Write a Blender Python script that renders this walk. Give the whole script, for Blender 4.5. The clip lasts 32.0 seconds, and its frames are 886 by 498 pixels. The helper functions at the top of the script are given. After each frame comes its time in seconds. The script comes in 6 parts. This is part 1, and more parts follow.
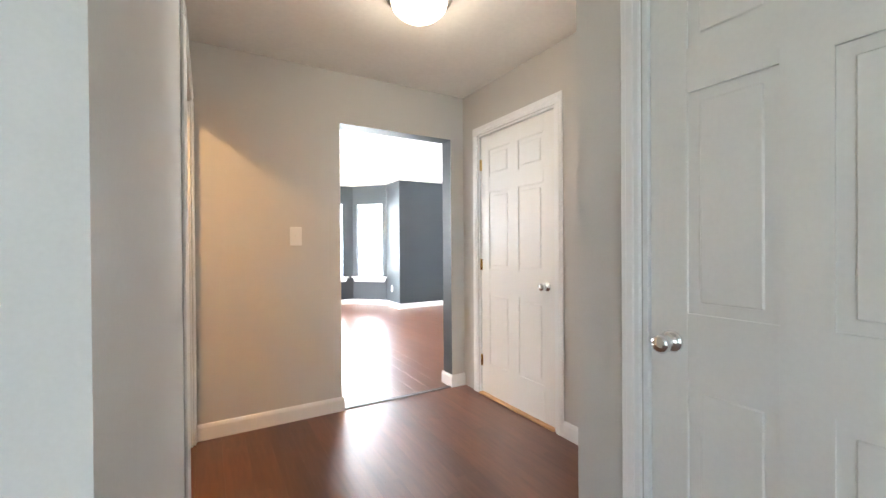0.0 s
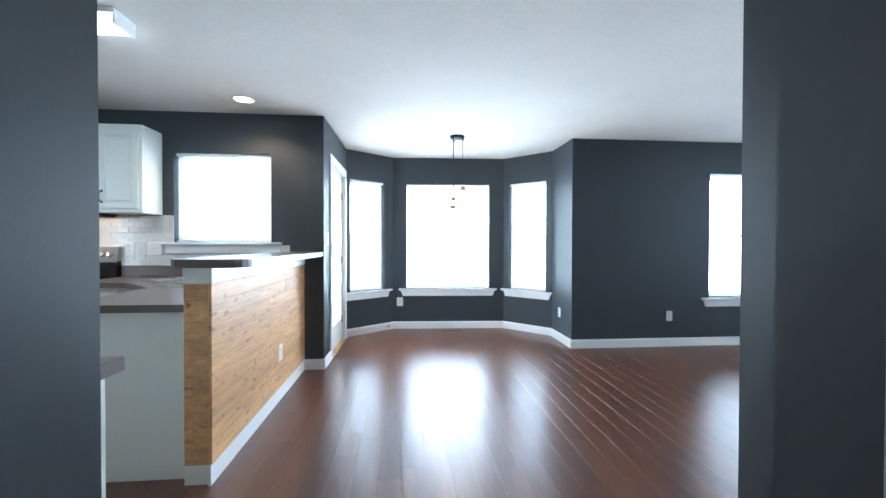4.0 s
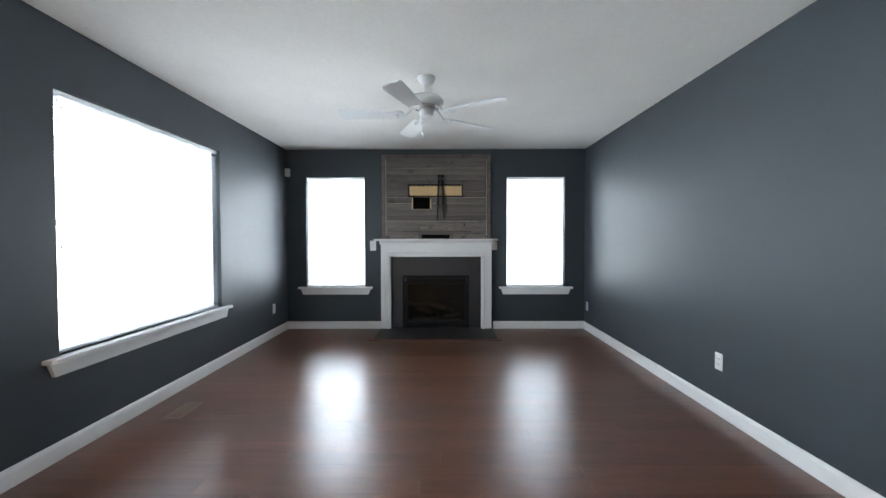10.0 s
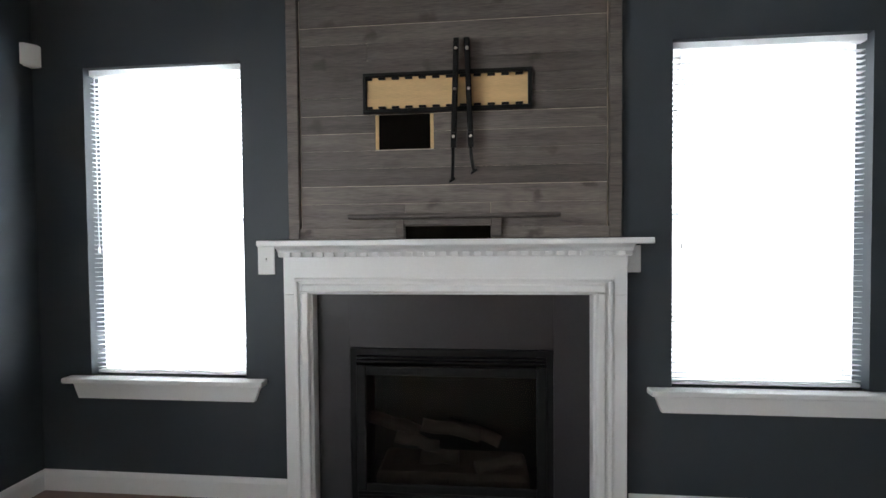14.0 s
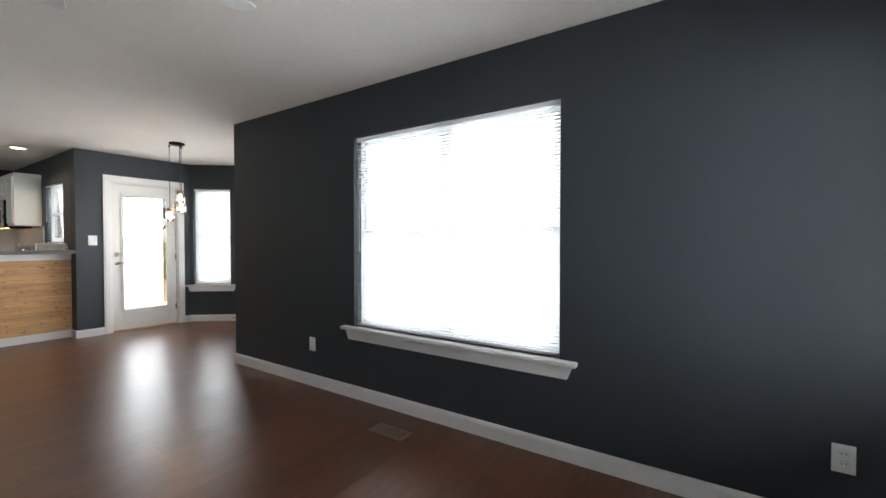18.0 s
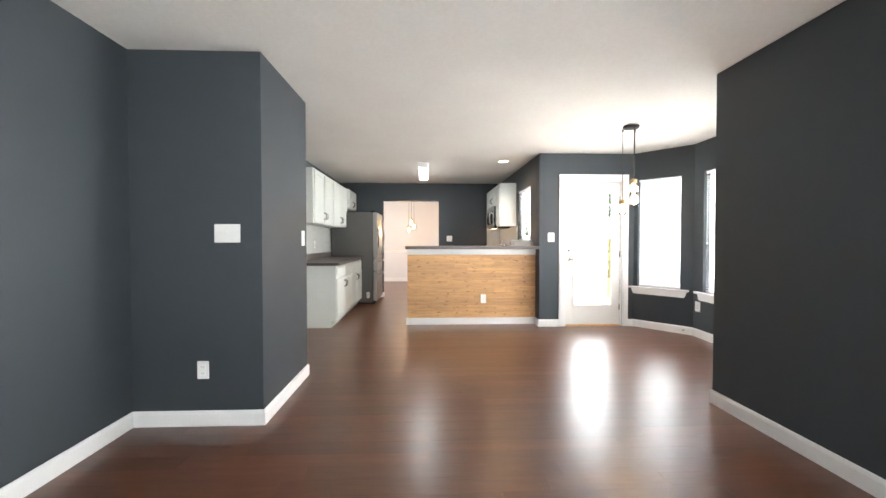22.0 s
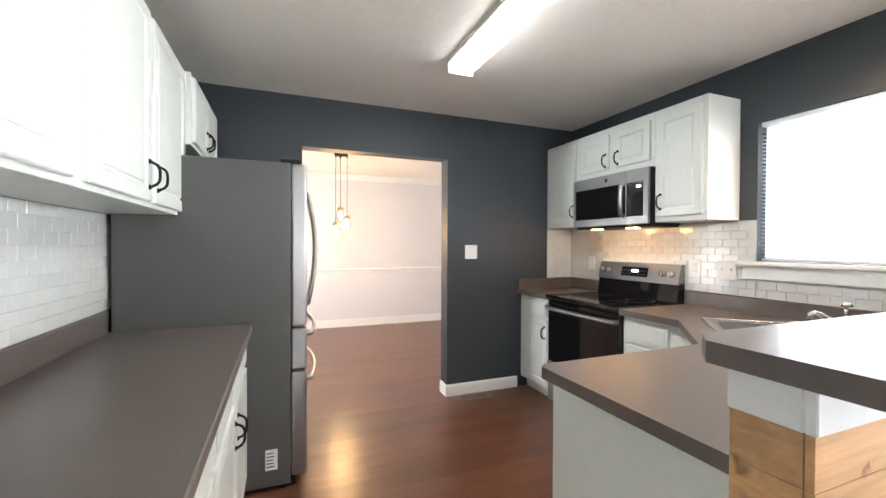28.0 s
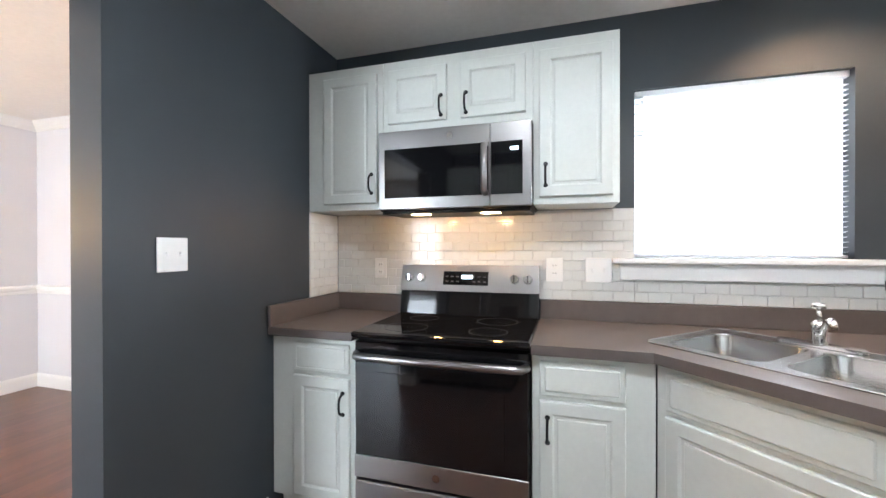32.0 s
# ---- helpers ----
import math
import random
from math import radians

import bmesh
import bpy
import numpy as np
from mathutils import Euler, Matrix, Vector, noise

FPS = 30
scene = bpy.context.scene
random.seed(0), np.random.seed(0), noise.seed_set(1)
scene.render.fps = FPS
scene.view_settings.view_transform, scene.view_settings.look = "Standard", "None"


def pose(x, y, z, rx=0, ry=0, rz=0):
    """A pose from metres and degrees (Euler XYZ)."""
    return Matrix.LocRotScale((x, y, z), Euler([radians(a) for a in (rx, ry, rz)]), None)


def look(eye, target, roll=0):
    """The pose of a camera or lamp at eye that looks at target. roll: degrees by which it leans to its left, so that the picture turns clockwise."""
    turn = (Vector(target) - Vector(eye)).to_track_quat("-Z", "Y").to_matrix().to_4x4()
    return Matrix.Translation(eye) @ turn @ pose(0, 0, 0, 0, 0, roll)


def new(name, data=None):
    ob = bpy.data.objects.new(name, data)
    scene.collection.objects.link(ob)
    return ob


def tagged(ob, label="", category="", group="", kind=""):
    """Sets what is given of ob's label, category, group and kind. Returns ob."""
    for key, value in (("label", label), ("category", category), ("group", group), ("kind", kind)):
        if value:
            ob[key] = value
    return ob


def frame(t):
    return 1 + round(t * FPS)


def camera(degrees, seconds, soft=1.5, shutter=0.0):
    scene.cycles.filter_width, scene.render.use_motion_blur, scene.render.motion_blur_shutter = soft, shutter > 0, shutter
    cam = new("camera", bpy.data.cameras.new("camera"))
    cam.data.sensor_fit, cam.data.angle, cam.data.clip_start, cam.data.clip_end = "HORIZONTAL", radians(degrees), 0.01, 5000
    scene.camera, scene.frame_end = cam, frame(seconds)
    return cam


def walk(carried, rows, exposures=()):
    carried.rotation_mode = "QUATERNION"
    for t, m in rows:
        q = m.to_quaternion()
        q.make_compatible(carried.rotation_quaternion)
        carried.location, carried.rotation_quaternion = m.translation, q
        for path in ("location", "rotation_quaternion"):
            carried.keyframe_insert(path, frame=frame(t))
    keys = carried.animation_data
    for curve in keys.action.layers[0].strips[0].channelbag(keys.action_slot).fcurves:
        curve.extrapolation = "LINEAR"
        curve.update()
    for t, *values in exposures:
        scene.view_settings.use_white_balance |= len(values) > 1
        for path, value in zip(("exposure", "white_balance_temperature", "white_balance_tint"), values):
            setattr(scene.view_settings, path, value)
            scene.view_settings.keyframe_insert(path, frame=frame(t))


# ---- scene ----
cam = camera(95.4, 32.0)
PATH = [
    (0, (0.806, 0.415, 1.179), (1.817, 2.141, 1.167), -0.4),
    (0.5, (1.01, 0.642, 1.188), (1.753, 2.499, 1.17), -0.3),
    (1, (1.211, 0.871, 1.192), (1.761, 2.793, 1.17), -0.3),
    (1.2, (1.306, 0.987, 1.201), (1.787, 2.928, 1.173), -0.3),
    (1.5, (1.439, 1.199, 1.2), (1.819, 3.162, 1.176), -0.1),
    (2, (1.577, 1.54, 1.212), (1.802, 3.527, 1.183), -0.0),
    (2.5, (1.79, 1.94, 1.205), (1.94, 3.934, 1.172), 0.0),
    (4.5, (2.032, 3.138, 1.217), (2.262, 5.125, 1.196), 0.3),
    (5, (2.001, 3.384, 1.219), (2.392, 5.345, 1.201), 0.5),
    (5.5, (1.943, 3.624, 1.239), (2.594, 5.515, 1.22), 0.5),
    (6, (1.885, 3.847, 1.243), (2.779, 5.636, 1.225), 0.5),
    (6.5, (1.83, 4.039, 1.246), (2.998, 5.662, 1.228), 0.4),
    (7, (1.774, 4.24, 1.246), (3.162, 5.681, 1.23), 0.3),
    (7.5, (1.791, 4.506, 1.277), (3.416, 5.672, 1.237), 0.3),
    (8, (1.924, 4.79, 1.254), (3.738, 5.632, 1.214), 0.3),
    (8.5, (2.18, 5.037, 1.253), (4.118, 5.529, 1.208), 0.3),
    (9, (2.584, 5.173, 1.226), (4.573, 5.37, 1.179), 0.1),
    (9.5, (2.973, 5.257, 1.212), (4.973, 5.275, 1.165), 0.1),
    (10, (3.434, 5.266, 1.222), (5.433, 5.273, 1.173), -0.1),
    (10.5, (3.905, 5.214, 1.195), (5.904, 5.235, 1.153), -0.0),
    (11, (4.393, 5.258, 1.228), (6.392, 5.266, 1.179), -0.0),
    (11.5, (4.848, 5.275, 1.221), (6.847, 5.265, 1.182), -0.2),
    (12, (5.321, 5.274, 1.264), (7.32, 5.263, 1.2), -0.2),
    (12.5, (5.775, 5.282, 1.229), (7.774, 5.258, 1.178), -0.2),
    (13, (6.275, 5.287, 1.191), (8.275, 5.264, 1.16), -0.1),
    (13.5, (6.718, 5.276, 1.216), (8.717, 5.274, 1.178), -0.2),
    (15.5, (7.79, 5.2, 1.228), (9.224, 6.594, 1.233), -0.4),
    (16, (7.8, 5.19, 1.226), (8.776, 6.935, 1.237), -0.0),
    (16.5, (7.835, 5.18, 1.224), (8.309, 7.123, 1.227), 0.1),
    (17, (7.945, 5.145, 1.25), (7.802, 7.14, 1.221), 0.3),
    (17.5, (8.03, 5.145, 1.252), (7.362, 7.03, 1.221), 0.2),
    (18, (8.004, 5.13, 1.247), (6.906, 6.801, 1.21), 0.0),
    (18.5, (7.979, 5.144, 1.242), (6.558, 6.551, 1.207), -0.0),
    (19, (7.961, 5.152, 1.233), (6.28, 6.234, 1.203), 0.1),
    (19.5, (7.96, 5.171, 1.229), (6.104, 5.916, 1.2), -0.0),
    (20, (7.946, 5.243, 1.23), (5.981, 5.617, 1.203), -0.1),
    (20.5, (7.859, 5.274, 1.227), (5.863, 5.396, 1.197), 0.0),
    (21, (7.612, 5.26, 1.218), (5.614, 5.35, 1.183), 0.1),
    (21.5, (7.276, 5.246, 1.211), (5.278, 5.338, 1.176), 0.0),
    (22, (6.863, 5.277, 1.215), (4.865, 5.358, 1.173), -0.0),
    (22.5, (6.381, 5.257, 1.208), (4.383, 5.331, 1.163), -0.1),
    (23, (5.847, 5.296, 1.242), (3.848, 5.353, 1.184), -0.1),
    (23.5, (5.346, 5.25, 1.233), (3.347, 5.311, 1.183), -0.0),
    (24, (4.818, 5.22, 1.228), (2.819, 5.27, 1.186), -0.0),
    (24.5, (4.323, 5.143, 1.248), (2.324, 5.16, 1.21), 0.1),
    (25, (3.828, 5.006, 1.269), (1.828, 5.0, 1.235), 0.2),
    (25.5, (3.366, 4.829, 1.277), (1.366, 4.82, 1.243), 0.2),
    (27.5, (1.776, 4.217, 1.292), (-0.131, 4.82, 1.275), 0.1),
    (28, (1.433, 4.212, 1.317), (-0.425, 4.951, 1.297), 0.2),
    (28.4, (1.216, 4.231, 1.351), (-0.609, 5.049, 1.326), 0.1),
    (29, (0.921, 4.243, 1.333), (-0.824, 5.22, 1.324), 0.1),
    (29.5, (0.678, 4.299, 1.344), (-1.029, 5.34, 1.322), -0.0),
    (30, (0.395, 4.34, 1.347), (-1.223, 5.516, 1.316), -0.3),
    (30.5, (0.103, 4.439, 1.337), (-1.341, 5.824, 1.307), -0.4),
    (31, (-0.113, 4.539, 1.329), (-1.314, 6.137, 1.292), -0.5),
    (31.6, (-0.334, 4.618, 1.285), (-1.171, 6.434, 1.279), -0.1),
    (32, (-0.447, 4.666, 1.281), (-1.031, 6.579, 1.272), -0.1),
]
EXPOSURES = [(0.0, 3.5, 6300, 10), (1.0, 3.5, 6250, 10), (1.5, 3.3, 6250, 10), (2.5, 2.5, 6200, 10), (4.5, 1.35, 5150, 0), (5.3, 1.0, 5150, 0), (6.0, 0.75, 5200, 1), (7.0, 0.55, 5300, 2), (8.0, 0.7, 5600, 4),
             (9.0, 0.95, 5900, 6), (11.0, 1.15, 6300, 8), (13.0, 1.2, 6600, 10), (15.5, 1.2, 6500, 10), (16.5, 1.15, 6500, 10), (17.0, 0.8, 6550, 10), (17.5, 0.55, 6600, 10), (19.0, 0.2, 7000, 10), (20.0, 0.25, 7050, 10),
             (20.5, 0.6, 7100, 10), (21.0, 1.3, 7050, 10), (22.0, 1.6, 6850, 10), (23.0, 1.5, 6450, 10), (24.0, 1.38, 6550, 10), (25.0, 1.5, 6850, 10),
             (28.0, 2.0, 6550, 10), (29.0, 2.12, 6350, 10), (30.0, 2.1, 6300, 10), (31.0, 2.1, 6050, 10), (32.0, 2.15, 6050, 10)]
walk(cam, [(t, look(e, g, r)) for t, e, g, r in PATH], EXPOSURES)

# ---- world, sun and window light ----
world = bpy.data.worlds.new("world")
scene.world = world
world.use_nodes = True
wn = world.node_tree.nodes
sky = wn.new("ShaderNodeTexSky")
sky.sky_type = "NISHITA"
sky.sun_disc = False
sky.sun_elevation, sky.sun_rotation = radians(76), radians(182)
world.node_tree.links.new(sky.outputs[0], wn["Background"].inputs[0])
wn["Background"].inputs[1].default_value = 0.15

sun_data = bpy.data.lights.new("sun", "SUN")
sun_data.energy, sun_data.angle, sun_data.color = 5.0, radians(0.5), (1.0, 0.95, 0.88)
sun = new("sun", sun_data)
sun.matrix_world = look((0, 0, 20), (0.3, 2.49, 10))


def window_light(name, at, toward, w, h, power, colour=(0.90, 0.95, 1.0)):
    d = bpy.data.lights.new(name, "AREA")
    d.shape, d.size, d.size_y, d.energy, d.color = "RECTANGLE", w, h, power, colour
    ob = new(name, d)
    ob.matrix_world = look(at, toward)
    return ob


def bulb_light(name, at, power, colour=(1.0, 0.72, 0.42), radius=0.05):
    d = bpy.data.lights.new(name, "POINT")
    d.energy, d.color, d.shadow_soft_size = power, colour, radius
    ob = new(name, d)
    ob.location = at
    return ob


# ---- materials ----
def mat(name, colour, rough=0.5, metal=0.0, vary=0.12, scale=3.0, fine=60.0, bump=0.05, stretch=(1, 1, 1),
        spec=0.5, rand=0.0, rough_vary=0.08, coat=0.0, bump_dist=0.002, island=False, detail=6):
    m = bpy.data.materials.new(name)
    m.use_nodes = True
    nt = m.node_tree
    n, l = nt.nodes, nt.links
    b = n["Principled BSDF"]
    b.inputs["Metallic"].default_value = metal
    b.inputs["Specular IOR Level"].default_value = spec
    b.inputs["Coat Weight"].default_value = coat
    b.inputs["Coat Roughness"].default_value = 0.15
    geo = n.new("ShaderNodeNewGeometry")
    mp = n.new("ShaderNodeMapping")
    mp.inputs["Scale"].default_value = stretch
    l.new(geo.outputs["Position"], mp.inputs["Vector"])
    vec = mp.outputs["Vector"]
    info = n.new("ShaderNodeObjectInfo")
    rnd = geo.outputs["Random Per Island"] if island else info.outputs["Random"]
    if rand:
        off = n.new("ShaderNodeVectorMath")
        off.operation = "MULTIPLY_ADD"
        comb = n.new("ShaderNodeCombineXYZ")
        for k in range(3):
            l.new(rnd, comb.inputs[k])
        off.inputs[1].default_value = (37.0, 53.0, 71.0)
        l.new(comb.outputs[0], off.inputs[0])
        l.new(vec, off.inputs[2])
        vec = off.outputs[0]
    big = n.new("ShaderNodeTexNoise")
    big.inputs["Scale"].default_value, big.inputs["Detail"].default_value = scale, 4
    l.new(vec, big.inputs["Vector"])
    small = n.new("ShaderNodeTexNoise")
    small.inputs["Scale"].default_value, small.inputs["Detail"].default_value = fine, detail
    l.new(vec, small.inputs["Vector"])
    add = n.new("ShaderNodeMath")
    add.operation = "MULTIPLY_ADD"
    add.inputs[1].default_value = 0.5
    l.new(small.outputs["Fac"], add.inputs[0])
    half = n.new("ShaderNodeMath")
    half.operation = "MULTIPLY"
    half.inputs[1].default_value = 0.5
    l.new(big.outputs["Fac"], half.inputs[0])
    l.new(half.outputs[0], add.inputs[2])
    ramp = n.new("ShaderNodeMapRange")
    ramp.inputs["From Min"].default_value, ramp.inputs["From Max"].default_value = 0.3, 0.7
    ramp.inputs["To Min"].default_value, ramp.inputs["To Max"].default_value = 1 - vary, 1 + vary
    l.new(add.outputs[0], ramp.inputs["Value"])
    val = ramp.outputs[0]
    if rand:
        rr = n.new("ShaderNodeMapRange")
        rr.inputs["To Min"].default_value, rr.inputs["To Max"].default_value = 1 - rand, 1 + rand
        l.new(rnd, rr.inputs["Value"])
        mul = n.new("ShaderNodeMath")
        mul.operation = "MULTIPLY"
        l.new(val, mul.inputs[0])
        l.new(rr.outputs[0], mul.inputs[1])
        val = mul.outputs[0]
    sc = n.new("ShaderNodeVectorMath")
    sc.operation = "SCALE"
    sc.inputs[0].default_value = colour
    l.new(val, sc.inputs["Scale"])
    l.new(sc.outputs[0], b.inputs["Base Color"])
    rg = n.new("ShaderNodeMapRange")
    rg.inputs["To Min"].default_value, rg.inputs["To Max"].default_value = max(0, rough - rough_vary), min(1, rough + rough_vary)
    l.new(big.outputs["Fac"], rg.inputs["Value"])
    l.new(rg.outputs[0], b.inputs["Roughness"])
    if bump:
        bp = n.new("ShaderNodeBump")
        bp.inputs["Strength"].default_value, bp.inputs["Distance"].default_value = bump, bump_dist
        l.new(small.outputs["Fac"], bp.inputs["Height"])
        l.new(bp.outputs[0], b.inputs["Normal"])
    return m


def glowing(name, colour, strength):
    m = bpy.data.materials.new(name)
    m.use_nodes = True
    b = m.node_tree.nodes["Principled BSDF"]
    b.inputs["Base Color"].default_value = (*colour, 1)
    b.inputs["Emission Color"].default_value = (*colour, 1)
    b.inputs["Emission Strength"].default_value = strength
    return m


def clear_glass(name, rough=0.0, tint=(1, 1, 1)):
    m = bpy.data.materials.new(name)
    m.use_nodes = True
    b = m.node_tree.nodes["Principled BSDF"]
    b.inputs["Base Color"].default_value = (*tint, 1)
    b.inputs["Transmission Weight"].default_value = 1.0
    b.inputs["Roughness"].default_value = rough
    b.inputs["IOR"].default_value = 1.45
    return m


M_DARK = mat("dark_grey_paint", (0.045, 0.054, 0.062), 0.5, vary=0.06, scale=1.2, fine=220, bump=0.10, rough_vary=0.05, spec=0.34)
M_BEIGE = mat("pale_grey_paint", (0.55, 0.53, 0.50), 0.75, vary=0.04, scale=1.0, fine=220, bump=0.08)
M_DINING = mat("pale_lilac_grey_paint", (0.66, 0.66, 0.69), 0.5, vary=0.03, scale=1.0, fine=220, bump=0.06)
M_CEIL = mat("textured_ceiling_paint", (0.80, 0.775, 0.73), 0.9, vary=0.05, scale=2, fine=38, bump=0.25, bump_dist=0.006)
M_TRIM = mat("white_semi_gloss_trim", (0.78, 0.78, 0.77), 0.35, vary=0.03, scale=2, fine=90, bump=0.02)
M_DOOR = mat("white_door_paint", (0.76, 0.75, 0.72), 0.34, vary=0.03, scale=2, fine=90, bump=0.03, rough_vary=0.04)
M_CAB = mat("white_cabinet_paint", (0.69, 0.715, 0.675), 0.38, vary=0.04, scale=3, fine=50, bump=0.05)
M_PLANK = mat("dark_brown_hardwood", (0.120, 0.049, 0.0275), 0.290, vary=0.30, scale=2, fine=12, bump=0.0, stretch=(5, 0.45, 5), rand=0.17, spec=0.7, rough_vary=0.007, detail=4)
M_PLANK_JOINED = mat("dark_brown_hardwood_joined", (0.120, 0.049, 0.0275), 0.290, vary=0.30, scale=2, fine=12, bump=0.0, stretch=(5, 0.45, 5), rand=0.17, spec=0.7, rough_vary=0.007, detail=4, island=True)
M_GAP = mat("dark_floor_joint", (0.018, 0.009, 0.006), 0.7, vary=0.1)
M_PINE = mat("honey_pine_board", (0.56, 0.315, 0.138), 0.5, vary=0.30, scale=3, fine=9, bump=0.08, stretch=(4, 0.6, 9), rand=0.10)


def knots(m, scale, stretch, colour, size):
    """Dark knots over a wood material."""
    n, l = m.node_tree.nodes, m.node_tree.links
    b = n["Principled BSDF"]
    src = b.inputs["Base Color"].links[0].from_socket
    geo = n.new("ShaderNodeNewGeometry")
    parts = n.new("ShaderNodeSeparateXYZ")
    l.new(geo.outputs["Position"], parts.inputs[0])
    run = n.new("ShaderNodeMath")
    l.new(parts.outputs[0], run.inputs[0])
    l.new(parts.outputs[1], run.inputs[1])
    flat = n.new("ShaderNodeCombineXYZ")
    l.new(run.outputs[0], flat.inputs[0])
    l.new(parts.outputs[2], flat.inputs[1])
    mp = n.new("ShaderNodeMapping")
    mp.inputs["Scale"].default_value = stretch
    l.new(flat.outputs[0], mp.inputs["Vector"])
    vo = n.new("ShaderNodeTexVoronoi")
    vo.voronoi_dimensions = "2D"
    vo.inputs["Scale"].default_value = scale
    ns = n.new("ShaderNodeTexNoise")
    ns.inputs["Scale"].default_value = 14
    l.new(geo.outputs["Position"], ns.inputs["Vector"])
    wob = n.new("ShaderNodeVectorMath")
    wob.operation = "MULTIPLY_ADD"
    wob.inputs[1].default_value = (0.10, 0.10, 0.10)
    l.new(ns.outputs["Color"], wob.inputs[0])
    l.new(mp.outputs[0], wob.inputs[2])
    l.new(wob.outputs[0], vo.inputs["Vector"])
    r = n.new("ShaderNodeMapRange")
    r.inputs["From Min"].default_value, r.inputs["From Max"].default_value = size * 0.35, size
    r.inputs["To Min"].default_value, r.inputs["To Max"].default_value = 0.85, 0.0
    l.new(vo.outputs["Distance"], r.inputs["Value"])
    mx = n.new("ShaderNodeMix")
    mx.data_type = "RGBA"
    sep = n.new("ShaderNodeSeparateColor")
    l.new(vo.outputs["Color"], sep.inputs[0])
    some = n.new("ShaderNodeMath")
    some.operation = "MULTIPLY"
    l.new(sep.outputs[0], some.inputs[0])
    l.new(r.outputs[0], some.inputs[1])
    l.new(some.outputs[0], mx.inputs["Factor"])
    l.new(src, mx.inputs["A"])
    mx.inputs["B"].default_value = (*colour, 1)
    l.new(mx.outputs["Result"], b.inputs["Base Color"])


knots(M_PINE, 11.5, (0.62, 1.25, 1), (0.19, 0.080, 0.028), 0.19)
M_BARN = mat("grey_weathered_board", (0.128, 0.107, 0.094), 0.6, vary=0.55, scale=3, fine=26, bump=0.15, stretch=(4, 0.7, 10), rand=0.32)
knots(M_BARN, 5.0, (0.8, 1.0, 1), (0.035, 0.026, 0.020), 0.16)
M_BARN_DARK = mat("dark_stained_trim_board", (0.045, 0.036, 0.032), 0.55, vary=0.3, scale=3, fine=30, bump=0.1)
M_SEAM = mat("pale_seam_wood", (0.58, 0.49, 0.40), 0.7, vary=0.35, scale=6, fine=40)
M_SLATE = mat("dark_slate_surround", (0.026, 0.0245, 0.027), 0.4, vary=0.12, scale=5, fine=80, bump=0.05)
M_BLACK = mat("black_metal", (0.006, 0.006, 0.0065), 0.5, vary=0.1, bump=0.02, spec=0.2)
M_BLACK_GLASS = mat("black_glass", (0.006, 0.006, 0.007), 0.06, vary=0.05, bump=0.0, rough_vary=0.02)
M_LAMINATE = mat("grey_brown_laminate", (0.122, 0.100, 0.091), 0.34, vary=0.12, scale=20, fine=300, bump=0.02, rough_vary=0.04)
M_STEEL = mat("brushed_stainless", (0.37, 0.362, 0.355), 0.32, metal=1.0, vary=0.02, scale=2, fine=40, bump=0.0, stretch=(0.4, 0.4, 4), rough_vary=0.03)
M_STEEL_SINK = mat("satin_stainless", (0.56, 0.56, 0.56), 0.22, metal=1.0, vary=0.05, scale=5, fine=120, bump=0.02, rough_vary=0.025)
M_CHROME = mat("polished_chrome", (0.78, 0.78, 0.78), 0.08, metal=1.0, vary=0.02, bump=0.0, rough_vary=0.03)
M_NICKEL = mat("brushed_nickel", (0.55, 0.52, 0.48), 0.25, metal=1.0, vary=0.03, bump=0.0)
M_BRONZE = mat("dark_bronze", (0.10, 0.085, 0.075), 0.4, metal=0.8, vary=0.08, bump=0.0)
M_BRASS = mat("brass", (0.65, 0.45, 0.16), 0.28, metal=1.0, vary=0.08, bump=0.0)
M_FRIDGE = mat("grey_fridge_side", (0.078, 0.076, 0.074), 0.5, vary=0.05, scale=6, fine=400, bump=0.04)
M_TILE = mat("glossy_white_tile", (0.61, 0.62, 0.60), 0.12, vary=0.03, scale=6, fine=40, bump=0.02, rand=0.03)
M_GROUT = mat("pale_grout", (0.56, 0.56, 0.55), 0.9, vary=0.08)
M_PLASTIC = mat("white_plastic", (0.76, 0.76, 0.74), 0.35, vary=0.02, bump=0.0)
M_SLOT = mat("dark_slot", (0.03, 0.03, 0.03), 0.6, vary=0.05, bump=0.0)
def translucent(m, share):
    """Lets part of the light through a plastic piece; makes window bars glow."""
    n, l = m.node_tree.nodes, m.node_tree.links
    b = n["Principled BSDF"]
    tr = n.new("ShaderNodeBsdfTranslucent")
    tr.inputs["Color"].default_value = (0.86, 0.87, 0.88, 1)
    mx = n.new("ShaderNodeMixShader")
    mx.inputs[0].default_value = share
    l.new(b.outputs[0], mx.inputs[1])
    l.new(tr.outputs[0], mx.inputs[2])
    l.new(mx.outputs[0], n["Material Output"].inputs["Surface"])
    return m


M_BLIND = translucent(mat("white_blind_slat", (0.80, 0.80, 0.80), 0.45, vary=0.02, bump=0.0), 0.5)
# solid sash and grille made to pass light, imitating washed-out window glare
M_VINYL = translucent(mat("glowing_white_vinyl_sash", (0.80, 0.81, 0.82), 0.4, vary=0.02, bump=0.0), 0.7)
M_GRILLE = translucent(mat("glowing_white_vinyl_grille", (0.80, 0.81, 0.82), 0.4, vary=0.02, bump=0.0), 0.8)
M_FIREGLASS = clear_glass("smoked_fire_glass", 0.0, (0.66, 0.62, 0.58))
M_FIREGLASS.node_tree.nodes["Principled BSDF"].inputs["IOR"].default_value = 1.25
